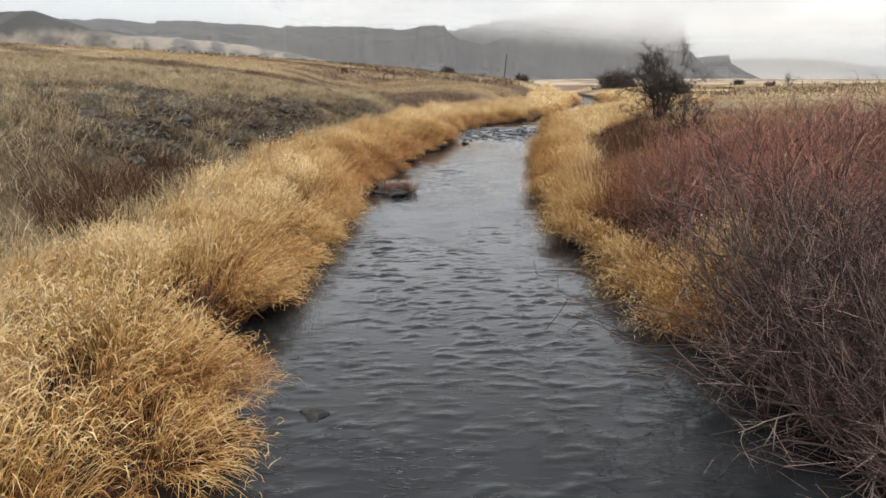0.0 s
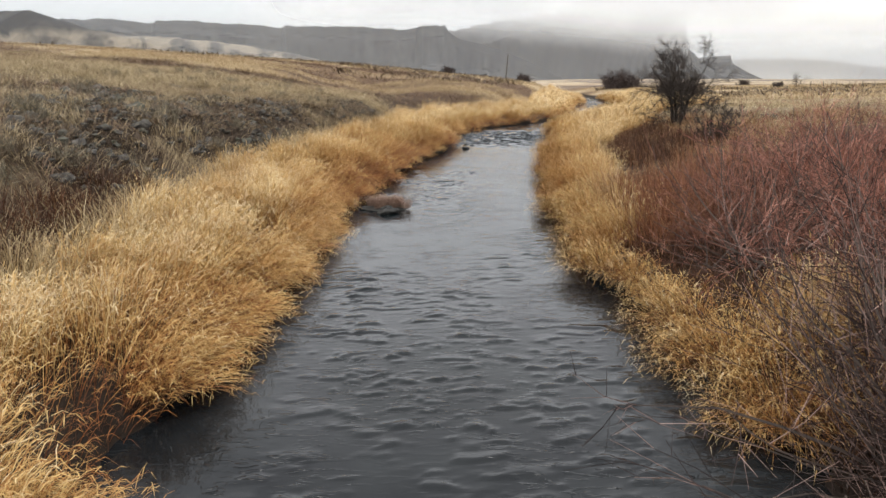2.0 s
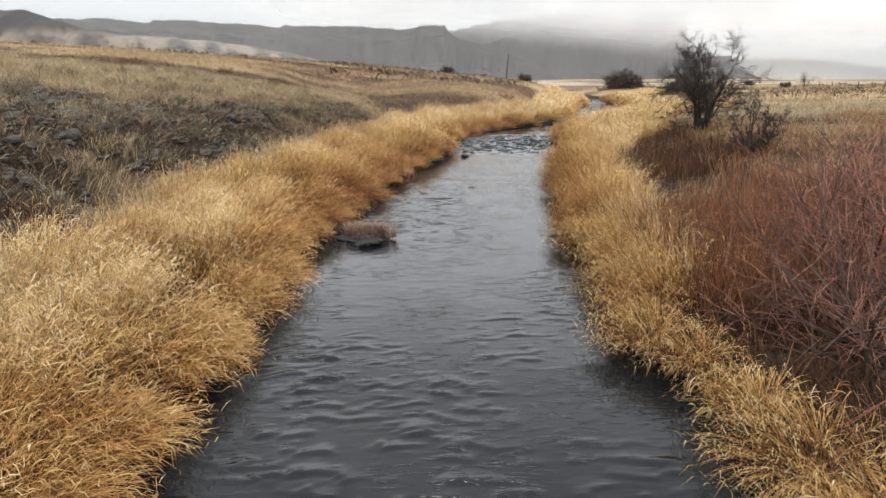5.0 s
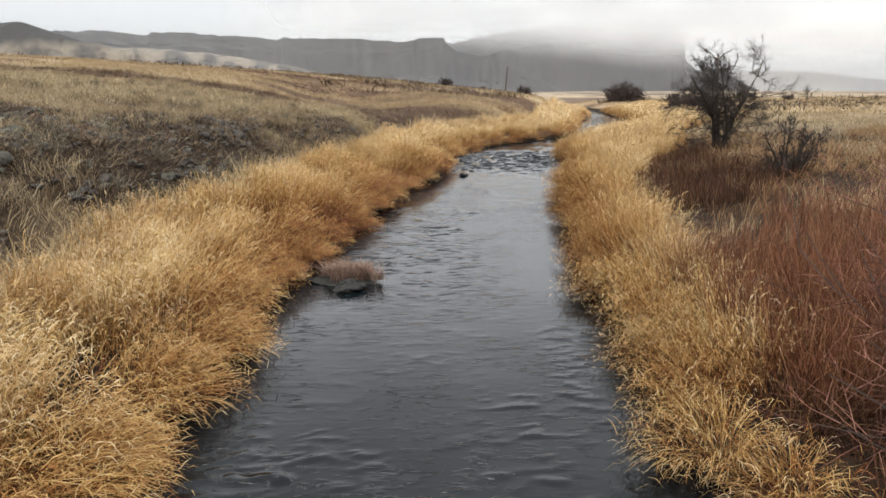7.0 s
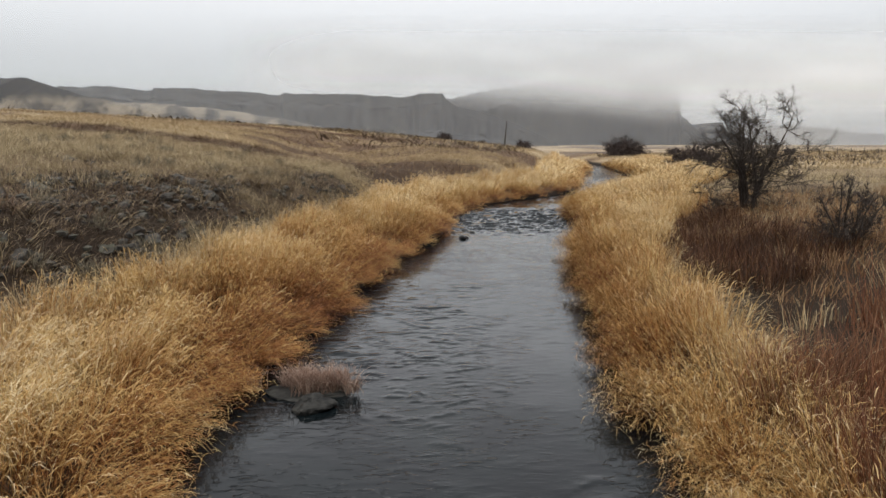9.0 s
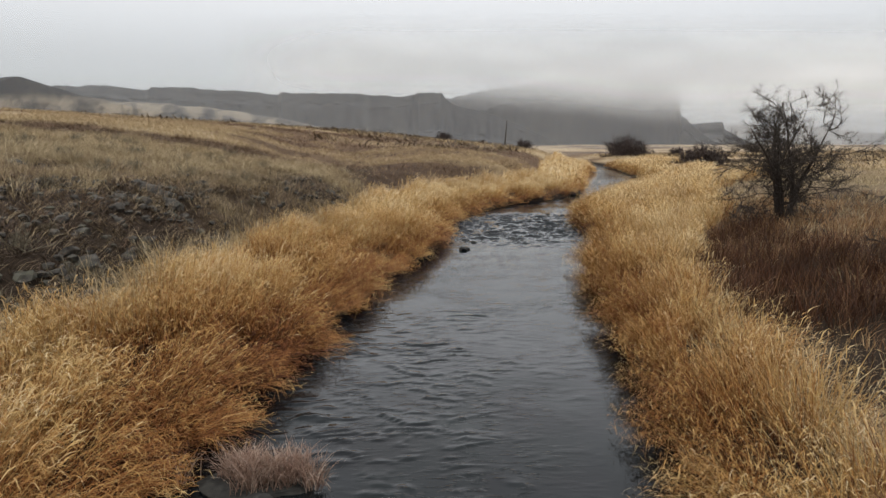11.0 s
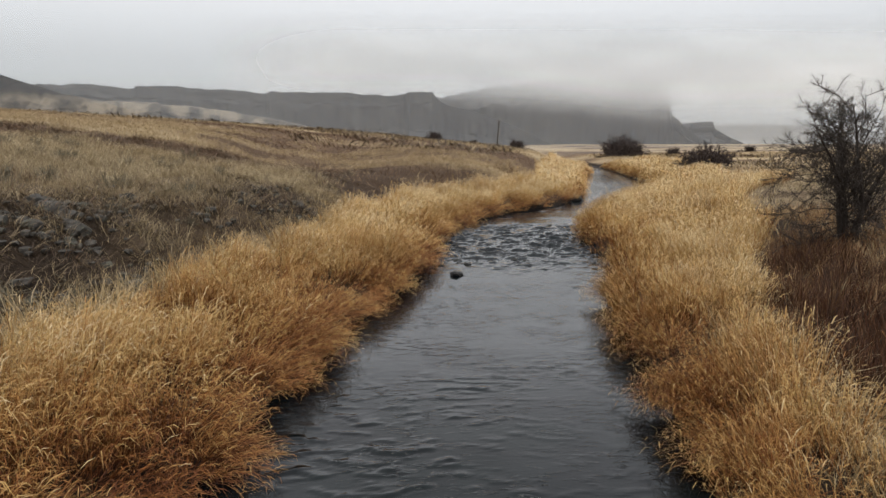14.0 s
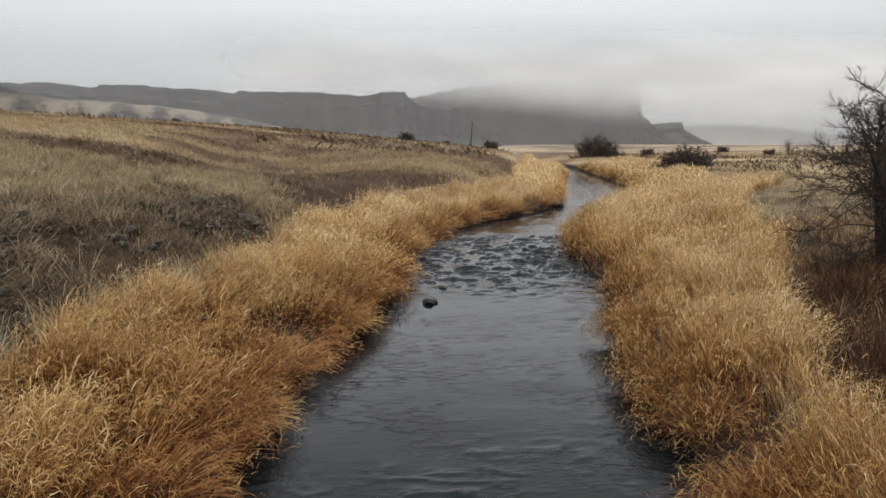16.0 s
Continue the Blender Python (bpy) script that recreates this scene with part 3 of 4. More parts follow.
def blades(p, height, width, lean, lean_by, droop, profile=BLADE):
    """Curved tapering blades at the places p: lean, a direction; lean_by and droop, shares of the height."""
    k = len(p)
    t = SEGS[None, :]
    z = height[:, None] * t * (1 - 0.45 * droop[:, None] * t * t)
    r = height[:, None] * (lean_by[:, None] * t + 0.75 * droop[:, None] * t ** 2.4)
    side = lean + math.pi / 2 + rng.normal(0, 0.7, k)
    cx = p[:, 0, None] + np.cos(lean)[:, None] * r
    cy = p[:, 1, None] + np.sin(lean)[:, None] * r
    cz = p[:, 2, None] + z
    w = 0.5 * width[:, None] * profile[None, :]
    ox, oy = np.cos(side)[:, None] * w, np.sin(side)[:, None] * w
    a = np.stack([cx - ox, cy - oy, cz], -1)
    b_ = np.stack([cx + ox, cy + oy, cz], -1)
    v = np.concatenate([a[:, :3], b_[:, :3], a[:, 3:]], 1)
    pat = np.array([(0, 3, 4), (0, 4, 1), (1, 4, 5), (1, 5, 2), (2, 5, 6)])
    tris = (np.arange(k) * 7)[:, None, None] + pat[None]
    return v.reshape(-1, 3), tris.reshape(-1, 3)


def tufts(p, height, width, lean, lean_by, droop):
    """Simple blades, each bent once."""
    k = len(p)
    t = np.array([0.0, 0.55, 1.0])[None, :]
    z = height[:, None] * t * (1 - 0.4 * droop[:, None] * t * t)
    r = height[:, None] * (lean_by[:, None] * t + 0.7 * droop[:, None] * t * t)
    c = np.stack([p[:, 0, None] + np.cos(lean)[:, None] * r, p[:, 1, None] + np.sin(lean)[:, None] * r, p[:, 2, None] + z], -1)
    return ribbon3(c, lean + math.pi / 2 + rng.normal(0, 0.7, k), width, (1.0, 0.8))


def ribbon3(c, side, width, taper):
    """Ribbons over three middles each, pointed at the end."""
    k = len(c)
    ww = 0.5 * width[:, None] * np.array(taper)[None]
    off = np.stack([np.cos(side)[:, None] * ww, np.sin(side)[:, None] * ww, 0.2 * ww], -1)
    v = np.concatenate([c[:, :2] - off, c[:, :2] + off, c[:, 2:]], 1)
    pat = np.array([(0, 2, 3), (0, 3, 1), (1, 3, 4)])
    return v.reshape(-1, 3), ((np.arange(k) * 5)[:, None, None] + pat[None]).reshape(-1, 3)


def tussocks(cx, cy, per, sigma, tall, lean_dir, lean_by, droop, width, sink=0.03):
    """Blades gathered in tussocks about the given middles."""
    k = len(cx)
    i = np.repeat(np.arange(k), per)
    m_ = len(i)
    sg = sigma[i] if np.ndim(sigma) else sigma
    x, y = cx[i] + rng.normal(0, 1, m_) * sg, cy[i] + rng.normal(0, 1, m_) * sg
    z = ground_z(x, y)
    out = np.arctan2(y - cy[i], x - cx[i])
    lx = np.cos(lean_dir[i]) * lean_by[i] * 1.6 + 0.22 * np.cos(out) + rng.normal(0, 0.16, m_)
    ly = np.sin(lean_dir[i]) * lean_by[i] * 1.6 + 0.22 * np.sin(out) + rng.normal(0, 0.16, m_)
    h = tall[i] * rng.uniform(0.55, 1.12, m_)
    dr = np.clip(droop[i] + rng.normal(0, 0.22, m_), 0.02, 1.25)
    keep = z > -0.15
    p = np.stack([x, y, np.maximum(z, -0.02) - sink], 1)
    by = np.clip(np.hypot(lx, ly), 0, 0.9)
    w = (width[i] if np.ndim(width) else np.full(m_, width)) * rng.uniform(0.7, 1.3, m_)
    return [q[keep] for q in (p, h, w, np.arctan2(ly, lx), by, dr)]


def ribbons(c, side, width, taper):
    """Ribbons over any number of middles each, pointed at the end."""
    k, m_ = c.shape[:2]
    ww = 0.5 * width[:, None] * np.array(taper)[None]
    off = np.stack([np.cos(side)[:, None] * ww, np.sin(side)[:, None] * ww, 0.25 * ww], -1)
    q = m_ - 1
    v = np.concatenate([c[:, :q] - off, c[:, :q] + off, c[:, q:]], 1)
    pat = []
    for a in range(q - 1):
        pat += [(a, q + a, q + a + 1), (a, q + a + 1, a + 1)]
    pat.append((q - 1, 2 * q - 1, 2 * q))
    return v.reshape(-1, 3), ((np.arange(k) * (2 * q + 1))[:, None, None] + np.array(pat)[None]).reshape(-1, 3)


def strands(root, az, length, lean, bend, points):
    """Middles of stems that leave the ground at an angle of lean and bow over by bend, none below the water."""
    out, theta = [root], lean
    for a in range(points - 1):
        f = (a + 0.5) / (points - 1)
        theta = lean + bend * f ** 1.5
        step = (length / (points - 1))[:, None] * np.stack([np.cos(az) * np.sin(theta), np.sin(az) * np.sin(theta), np.cos(theta)], 1)
        out.append(out[-1] + step)
    c = np.stack(out, 1)
    c[:, 1:, 2] = np.maximum(c[:, 1:, 2], 0.05 + 0.08 * rng.random((len(root), 1)))
    return c


def leaf_on(c, az, each, size, lo, hi, wild):
    """Leaf blades that leave the stems c between the shares lo and hi of their length, arch and hang; and the stem of each."""
    k, m_ = c.shape[:2]
    i = np.repeat(np.arange(k), each)
    t = rng.uniform(lo, hi, len(i)) * (m_ - 1)
    j = np.minimum(t.astype(int), m_ - 2)
    base = c[i, j] + (c[i, j + 1] - c[i, j]) * (t - j)[:, None]
    az = az[i] + rng.normal(0, wild, len(i))
    ln = size * rng.uniform(0.55, 1.4, len(i))
    drop = rng.uniform(0.2, 1.3, len(i))
    f = np.array([0.0, 0.5, 1.0])[None]
    z, r = ln[:, None] * (0.62 * f - drop[:, None] * f * f), ln[:, None] * (0.55 * f + 0.25 * f * f)
    q = np.stack([base[:, 0, None] + np.cos(az)[:, None] * r, base[:, 1, None] + np.sin(az)[:, None] * r, np.maximum(base[:, 2, None] + z, 0.05)], -1)
    return q, az + math.pi / 2 + rng.normal(0, 0.5, len(i)), i, t / (m_ - 1)


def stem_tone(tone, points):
    """The tone along each ribbon: rusty at the foot and darkened there for shade, straw at the tip."""
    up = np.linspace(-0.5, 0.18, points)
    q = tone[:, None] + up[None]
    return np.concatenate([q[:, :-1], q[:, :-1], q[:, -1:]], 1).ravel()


def grass_sets(root, az, length, lean, bend, width, tone, points, each, size):
    """Stems with their leaves, dead leaves low down, and seed heads: what each material takes, as (vertices, triangles, tone)."""
    k = len(root)
    c = strands(root, az, length, lean, bend, points)
    w = width * rng.uniform(0.7, 1.3, k)
    taper = np.interp(np.linspace(0, 1, points)[:-1], [0, 0.5, 1], [0.8, 1.0, 0.6])
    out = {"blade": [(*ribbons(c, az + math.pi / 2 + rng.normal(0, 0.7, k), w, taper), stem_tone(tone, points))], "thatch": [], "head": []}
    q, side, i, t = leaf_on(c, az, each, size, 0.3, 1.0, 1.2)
    # lower leaves take a darker tone, shade included
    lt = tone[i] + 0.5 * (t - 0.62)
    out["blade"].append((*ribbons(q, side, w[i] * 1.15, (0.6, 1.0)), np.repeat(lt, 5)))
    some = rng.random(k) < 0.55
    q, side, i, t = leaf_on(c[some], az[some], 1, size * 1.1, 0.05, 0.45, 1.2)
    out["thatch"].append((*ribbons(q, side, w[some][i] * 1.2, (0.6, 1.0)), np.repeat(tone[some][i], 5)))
    some = (rng.random(k) < 0.1) & (lean + bend < 1.2)
    if some.any():
        tip = c[some, -1]
        d_ = tip - c[some, -2]
        d_ = d_ / np.linalg.norm(d_, axis=1, keepdims=True)
        ln = rng.uniform(0.1, 0.2, len(tip))[:, None]
        q = np.stack([tip - d_ * 0.04, tip + d_ * ln * 0.5, tip + d_ * ln + np.stack([np.cos(az[some]), np.sin(az[some]), -0.4 * np.ones(len(tip))], 1) * ln * 0.4], 1)
        out["head"].append((*ribbons(q, az[some] + 1.57, w[some] * 1.5, (0.7, 1.2)), np.repeat(tone[some], 5)))
    return out


def gathered(name, sets, mat):
    starts = np.cumsum([0] + [len(g[0]) for g in sets])
    return mesh_of(name, np.concatenate([g[0] for g in sets]), np.concatenate([g[1] + o for g, o in zip(sets, starts)]), mat, False, np.concatenate([g[2] for g in sets]))


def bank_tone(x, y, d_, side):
    """Straw on the crest, rust with some shade painted in down the face towards the water, in drifts."""
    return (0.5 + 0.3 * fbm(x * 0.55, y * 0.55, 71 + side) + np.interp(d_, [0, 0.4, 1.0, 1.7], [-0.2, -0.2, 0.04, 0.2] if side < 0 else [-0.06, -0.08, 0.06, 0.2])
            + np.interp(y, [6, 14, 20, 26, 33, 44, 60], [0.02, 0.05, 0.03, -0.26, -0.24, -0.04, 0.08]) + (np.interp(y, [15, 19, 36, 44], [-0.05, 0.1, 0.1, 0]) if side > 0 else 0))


def bank_grass(name, line, side, stretches, label):
    grown = {"blade": [], "thatch": [], "head": []}
    inward = 0.0 if side < 0 else math.pi
    for y0, y1, w0, w1, density, each, width, points in stretches:
        k = int((y1 - y0) * (w0 + w1) / 2 * density)
        y = rng.uniform(y0, y1, k)
        w = w0 + (w1 - w0) * (y - y0) / (y1 - y0) + 0.3 * lattice(y * 0.7, y * 0 + 4.4, 78)
        d_ = 0.06 + rng.random(k) ** 1.12 * w
        x = bank_x(line, y) + side * d_
        # the growth stands in clumps, combed one way each, with dark pockets between them down the face
        pocket = lattice(x * 1.15, y * 1.15, 93) + 0.55 * lattice(x * 2.7, y * 2.7, 94)
        ok = (pocket > np.interp(d_, [0, 0.5, 1.3, 2.0], [-0.3, -0.12, -0.2, -0.75])) | (rng.random(k) < 0.14)
        z = ground_z(x, y)
        ok &= z > 0.02
        x, y, d_, z, pocket = x[ok], y[ok], d_[ok], z[ok], pocket[ok]
        k = len(x)
        edge = np.exp(-(d_ / 0.6) ** 1.5)
        lobe = np.clip(0.5 + 1.2 * lattice(y * 0.62, y * 0 + side * 3.3, 79), 0, 1)
        comb = 3.0 * lattice(x * 0.95, y * 0.95, 90)
        lodged = np.clip(fbm(x * 0.6 + 9, y * 0.6, 77 + side, 2) * 2.2 - 0.75, 0, 1)
        push = 0.1 + edge * (0.3 + 0.75 * lobe) + 0.35 * lodged
        fall = 0.2
        lx = np.cos(inward) * push + np.cos(comb) * fall + rng.normal(0, 0.18, k)
        ly = np.sin(comb) * fall + rng.normal(0, 0.18, k)
        lean = np.minimum(np.hypot(lx, ly), 1.3)
        bend = np.clip(0.3 + 0.75 * edge + 0.6 * lodged + rng.normal(0, 0.2, k), 0.05, 1.7)
        tall = np.clip(0.98 + 0.3 * fbm(x * 0.7, y * 0.7, 72 + side, 2) + 0.3 * pocket, 0.45, 1.55) * np.interp(d_, [0, 0.4, 1.2, 3], [0.72, 0.86, 1.04, 1.0]) * rng.uniform(0.72, 1.1, k)
        # the pockets' shade also lowers the tone a little
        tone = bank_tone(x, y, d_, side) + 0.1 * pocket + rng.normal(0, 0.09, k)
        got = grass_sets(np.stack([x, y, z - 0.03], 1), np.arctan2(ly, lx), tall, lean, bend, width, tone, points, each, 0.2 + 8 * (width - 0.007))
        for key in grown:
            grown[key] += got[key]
    for key, nm, mat, lab in (("blade", name, GOLD, label), ("thatch", "grass_thatch", THATCH, "rust-brown dead leaves low in the bank grass, coloured dark for shade"),
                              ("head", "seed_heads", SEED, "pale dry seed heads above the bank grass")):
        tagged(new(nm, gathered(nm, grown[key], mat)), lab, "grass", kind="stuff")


bank_grass("bank_grass", LINE_L, -1, [(1.5, 22, 2.7, 2.9, 440, 3, 0.0075, 4), (22, 42, 3.0, 3.7, 360, 3, 0.0085, 4), (42, 72, 4.0, 4.5, 150, 2, 0.016, 3), (72, 125, 4, 6, 30, 2, 0.05, 3)],
           "golden waist-high dry grass drooping over the creek bank")
bank_grass("bank_grass", LINE_R, 1, [(9.6, 12.8, 1.9, 2.3, 440, 3, 0.0075, 4), (12.8, 16.5, 0.7, 0.8, 130, 3, 0.0075, 4), (16.5, 18.5, 0.8, 1.0, 440, 3, 0.0075, 4), (18.5, 24, 1.1, 1.6, 440, 3, 0.0075, 4), (24, 32, 1.4, 1.9, 440, 3, 0.0075, 4),
                                     (32, 42, 2.0, 5.0, 300, 3, 0.0085, 4), (42, 70, 5.5, 12, 110, 2, 0.017, 3), (70, 135, 6, 8, 28, 2, 0.055, 3)],
           "golden dry grass in tussocks along the creek bank")


def grass_tussock(x, y, radius, tall, toward, n_stems, dull=0.0):
    """A domed tussock on the brink: upright in the middle, combed over towards the water and hanging round the rim."""
    rho, ang = np.sqrt(rng.random(n_stems)), rng.uniform(0, 2 * math.pi, n_stems)
    px_, py_ = x + 0.62 * radius * rho * np.cos(ang), y + 0.62 * radius * rho * np.sin(ang)
    comb = toward + rng.normal(0, 0.25)
    lx = np.cos(ang) * 0.75 * rho + np.cos(comb) * 0.42 + rng.normal(0, 0.12, n_stems)
    ly = np.sin(ang) * 0.75 * rho + np.sin(comb) * 0.42 + rng.normal(0, 0.12, n_stems)
    lean = np.minimum(np.hypot(lx, ly), 1.25)
    bend = np.clip(0.55 + 0.6 * rho + rng.normal(0, 0.2, n_stems), 0.1, 1.6)
    base = max(float(ground_z(np.array([x]), np.array([y]))[0]), 0.15)
    root = np.stack([px_, py_, np.full(n_stems, base - 0.04)], 1)
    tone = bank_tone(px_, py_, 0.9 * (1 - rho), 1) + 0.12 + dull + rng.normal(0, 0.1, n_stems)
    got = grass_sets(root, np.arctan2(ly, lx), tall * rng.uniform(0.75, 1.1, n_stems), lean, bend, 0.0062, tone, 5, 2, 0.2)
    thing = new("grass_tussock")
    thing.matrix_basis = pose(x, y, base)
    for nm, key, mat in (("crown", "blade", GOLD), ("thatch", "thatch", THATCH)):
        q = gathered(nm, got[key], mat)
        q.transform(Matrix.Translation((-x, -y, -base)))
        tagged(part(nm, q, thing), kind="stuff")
    tagged(thing, "domed golden grass tussock hanging over the water", "grass tussock", "bank tussocks")


for y, r, h in ((10.2, 0.8, 0.85), (11.6, 0.75, 0.85), (13.0, 0.72, 0.8), (14.1, 0.5, 0.6), (15.4, 0.5, 0.6), (16.2, 0.62, 0.7), (17.3, 0.6, 0.8), (18.7, 0.7, 0.85), (20.3, 0.62, 0.8), (22.4, 0.7, 0.85),
                (24.6, 0.6, 0.8), (26.3, 0.66, 0.8), (28.4, 0.6, 0.75), (30.3, 0.66, 0.8), (32.7, 0.6, 0.8), (35.0, 0.7, 0.8), (37.6, 0.7, 0.8)):
    grass_tussock(float(bank_x(LINE_R, np.array([y]))[0]) + 0.22, y, r, h, math.pi, int(520 * r + 80))
for y, r, h in ((5.8, 0.62, 0.8), (7.3, 0.62, 0.8), (10.7, 0.7, 0.8), (12.0, 0.7, 0.85), (13.2, 0.65, 0.8), (15.5, 0.75, 0.85), (17.4, 0.6, 0.8), (19.0, 0.72, 0.85), (21.4, 0.66, 0.8), (24.3, 0.8, 0.85),
                (26.1, 0.66, 0.8), (28.4, 0.8, 0.85), (31.0, 0.72, 0.85), (33.2, 0.66, 0.8), (35.6, 0.72, 0.8), (38.6, 0.7, 0.8)):
    grass_tussock(float(bank_x(LINE_L, np.array([y]))[0]) - 0.22, y, r, h, 0.0, int(520 * r + 80), -0.08)


def scatter(x0, x1, y0, y1, count):
    return rng.uniform(x0, x1, count), rng.uniform(y0, y1, count)


def meadow(name, x, y, per, sigma, tall, width, droop, mat, label, lean=0.12):
    k = len(x)
    a = tussocks(x, y, per, sigma, tall, rng.uniform(0, 6.28, k), np.full(k, lean), np.full(k, droop), width)
    v, t = tufts(*a)
    return tagged(new(name, mesh_of(name, v, t, mat)), label, "grass", kind="stuff")


# tall silvery grass behind the bank grass
y = rng.uniform(3, 46, 640)
x = bank_x(LINE_L, y) - rng.uniform(2.5, 3.2, 640) - 0.6 * (y > 28)
meadow("silvery_grass", x, y, 24, 0.16, 0.85 + 0.2 * rng.normal(0, 1, 640), 0.011, 0.35, SILVER, "silvery tall dry grass at the back of the bank")
y = rng.uniform(18, 36, 210)
x = bank_x(LINE_R, y) + rng.uniform(1.3, 1.9, 210) + np.interp(y, [32, 36], [0, 1.0])
meadow("silvery_grass", x, y, 22, 0.15, 0.95 + 0.2 * rng.normal(0, 1, 210), 0.007, 0.7, SILVER, "silvery arching dry grass at the back of the bank", 0.2)
# steppe bunch grass on the slope
x, y = scatter(-36, -4, 6, 62, 19000)
d_ = bank_x(LINE_L, y) - x
ok = (d_ > 3.4) & (cover(x, y) > -0.08 + 0.12 * rng.normal(0, 1, len(x)))
x, y = x[ok], y[ok]
meadow("steppe_grass", x, y, 13, 0.15, rng.uniform(0.3, 0.62, len(x)), 0.013, 0.5, STEPPE, "beige dry bunch grass on the slope", 0.2)
x, y = scatter(-36, -4, 8, 64, 9000)
d_ = bank_x(LINE_L, y) - x
ok = (d_ > 4.2) & (cover(x, y) < 0.02 + 0.1 * rng.normal(0, 1, len(x)))
x, y, d_ = x[ok], y[ok], d_[ok]
low = (d_ < 8 + 2 * rng.normal(0, 1, len(x))) | (rng.random(len(x)) < 0.3)
meadow("slope_brush", x[low], y[low], 14, 0.18, rng.uniform(0.22, 0.48, int(low.sum())), 0.018, 0.8, BRUSH, "dark grey-brown dead brush on the stony slope", 0.5)
meadow("slope_brush", x[~low], y[~low], 15, 0.17, rng.uniform(0.25, 0.55, int((~low).sum())), 0.015, 0.6, RUSTY, "brown dead weeds in patches up the slope", 0.35)
y = rng.uniform(13, 52, 2200)
d_ = rng.uniform(3.4, 9, 2200)
x = bank_x(LINE_L, y) - d_
meadow("hollow_brush", x, y, 13, 0.22, rng.uniform(0.2, 0.42, 2200), 0.015, 0.8, BRUSH, "dark brown dead weeds among the rocks behind the bank", 0.5)
# paler tufts standing in loose bands through the dark growth
y = rng.uniform(12, 56, 4200)
d_ = rng.uniform(5, 24, 4200)
x = bank_x(LINE_L, y) - d_
ok = fbm(x * 0.28 + 3, y * 0.2, 68, 3) > 0.1 + 0.22 * (d_ < 7)
x, y = x[ok], y[ok]
meadow("steppe_grass", x, y, 22, 0.15, rng.uniform(0.35, 0.65, len(x)), 0.012, 0.5, STEPPE, "pale beige tufts among the dark slope growth", 0.2)
x, y = scatter(-80, 18, 50, 150, 13000)
d_ = away(LINE_L, x, y, -1)
ok = (d_ > 4) & (cover(x, y) > -0.06 + 0.1 * rng.normal(0, 1, len(x)))
x, y = x[ok], y[ok]
meadow("steppe_grass", x, y, 10, 0.4, rng.uniform(0.25, 0.55, len(x)), 0.026, 0.8, PALE, "beige dry grass over the far slope")
x, y = scatter(-34, 10, 48, 86, 6500)
ok = (away(LINE_L, x, y, -1) > 4) & ((cover(x, y) > -0.06) | (np.hypot((x - 2) / 11, (y - 76) / 11) < 1))
x, y = x[ok], y[ok]
meadow("steppe_grass", x, y, 10, 0.26, rng.uniform(0.3, 0.6, len(x)), 0.02, 0.8, PALE, "beige dry grass above the creek bend")
x, y = scatter(-80, 18, 50, 130, 9000)
ok = (away(LINE_L, x, y, -1) > 4) & (cover(x, y) < 0.0 + 0.06 * rng.normal(0, 1, len(x))) & (np.hypot((x - 2) / 11, (y - 76) / 11) > 1)
x, y = x[ok], y[ok]
meadow("slope_brush", x, y, 9, 0.4, rng.uniform(0.2, 0.5, len(x)), 0.03, 0.7, RUSTY, "brown dead growth in swaths over the far slope", 0.3)
# reddish growth in the hollow behind the bank
x, y = scatter(-8.6, -5.6, 11.5, 19.5, 200)
ok = ((x + 7.1) / 1.3) ** 2 + ((y - 15.6) / 3.4) ** 2 < 1 + 0.5 * lattice(x, y, 97)
x, y = x[ok], y[ok]
meadow("rust_forbs", x, y, 34, 0.18, rng.uniform(0.4, 0.85, len(x)), 0.012, 0.3, UMBER, "dull reddish brown dead forbs in the hollow behind the bank", 0.06)
# the flat on the other side
x, y = scatter(4, 62, 16, 80, 6000)
d_ = away(LINE_R, x, y, 1)
ok = (d_ > 2.5) & (fbm(x * 0.15, y * 0.2, 85) > -0.25) & ~((y > 17) & (y < 46) & (d_ < 5 + 2 * lattice(y * 0.3, x * 0, 86)))
x, y = x[ok], y[ok]
meadow("meadow_grass", x, y, 9, 0.2, rng.uniform(0.3, 0.65, len(x)), 0.022, 0.3, STEPPE, "dull beige dry grass on the flat")
x, y = scatter(25, 130, 74, 190, 4500)
d_ = away(LINE_R, x, y, 1)
ok = (d_ > 4) & (fbm(x * 0.04, y * 0.08, 87) > -0.2)
x, y = x[ok], y[ok]
meadow("meadow_grass", x, y, 6, 0.5, rng.uniform(0.35, 0.6, len(x)), 0.09, 0.3, PALE, "dull beige dry grass on the far flat")
x, y = scatter(6, 32, 17, 48, 3600)
d_ = away(LINE_R, x, y, 1)
ok = (d_ > 3.2) & (fbm(x * 0.25, y * 0.25, 99, 3) > -0.1 + 0.15 * (d_ < 7) * (y > 22))
x, y = x[ok], y[ok]
meadow("tawny_grass", x, y, 18, 0.2, rng.uniform(0.35, 0.75, len(x)), 0.013, 0.4, TAWNY, "tawny orange-brown dead grass in tufts on the flat", 0.15)
# brown undergrowth beneath the willows
x, y = scatter(3.7, 10.5, 3.5, 18.5, 2600)
ok = x - bank_x(LINE_R, y) > 0.35 + 0.35 * (y > 10)
x, y = x[ok], y[ok]
meadow("undergrowth", x, y, 16, 0.17, rng.uniform(0.25, 0.6, len(x)), 0.013, 0.55, UMBER, "dark brown dead undergrowth beneath the willows", 0.3)
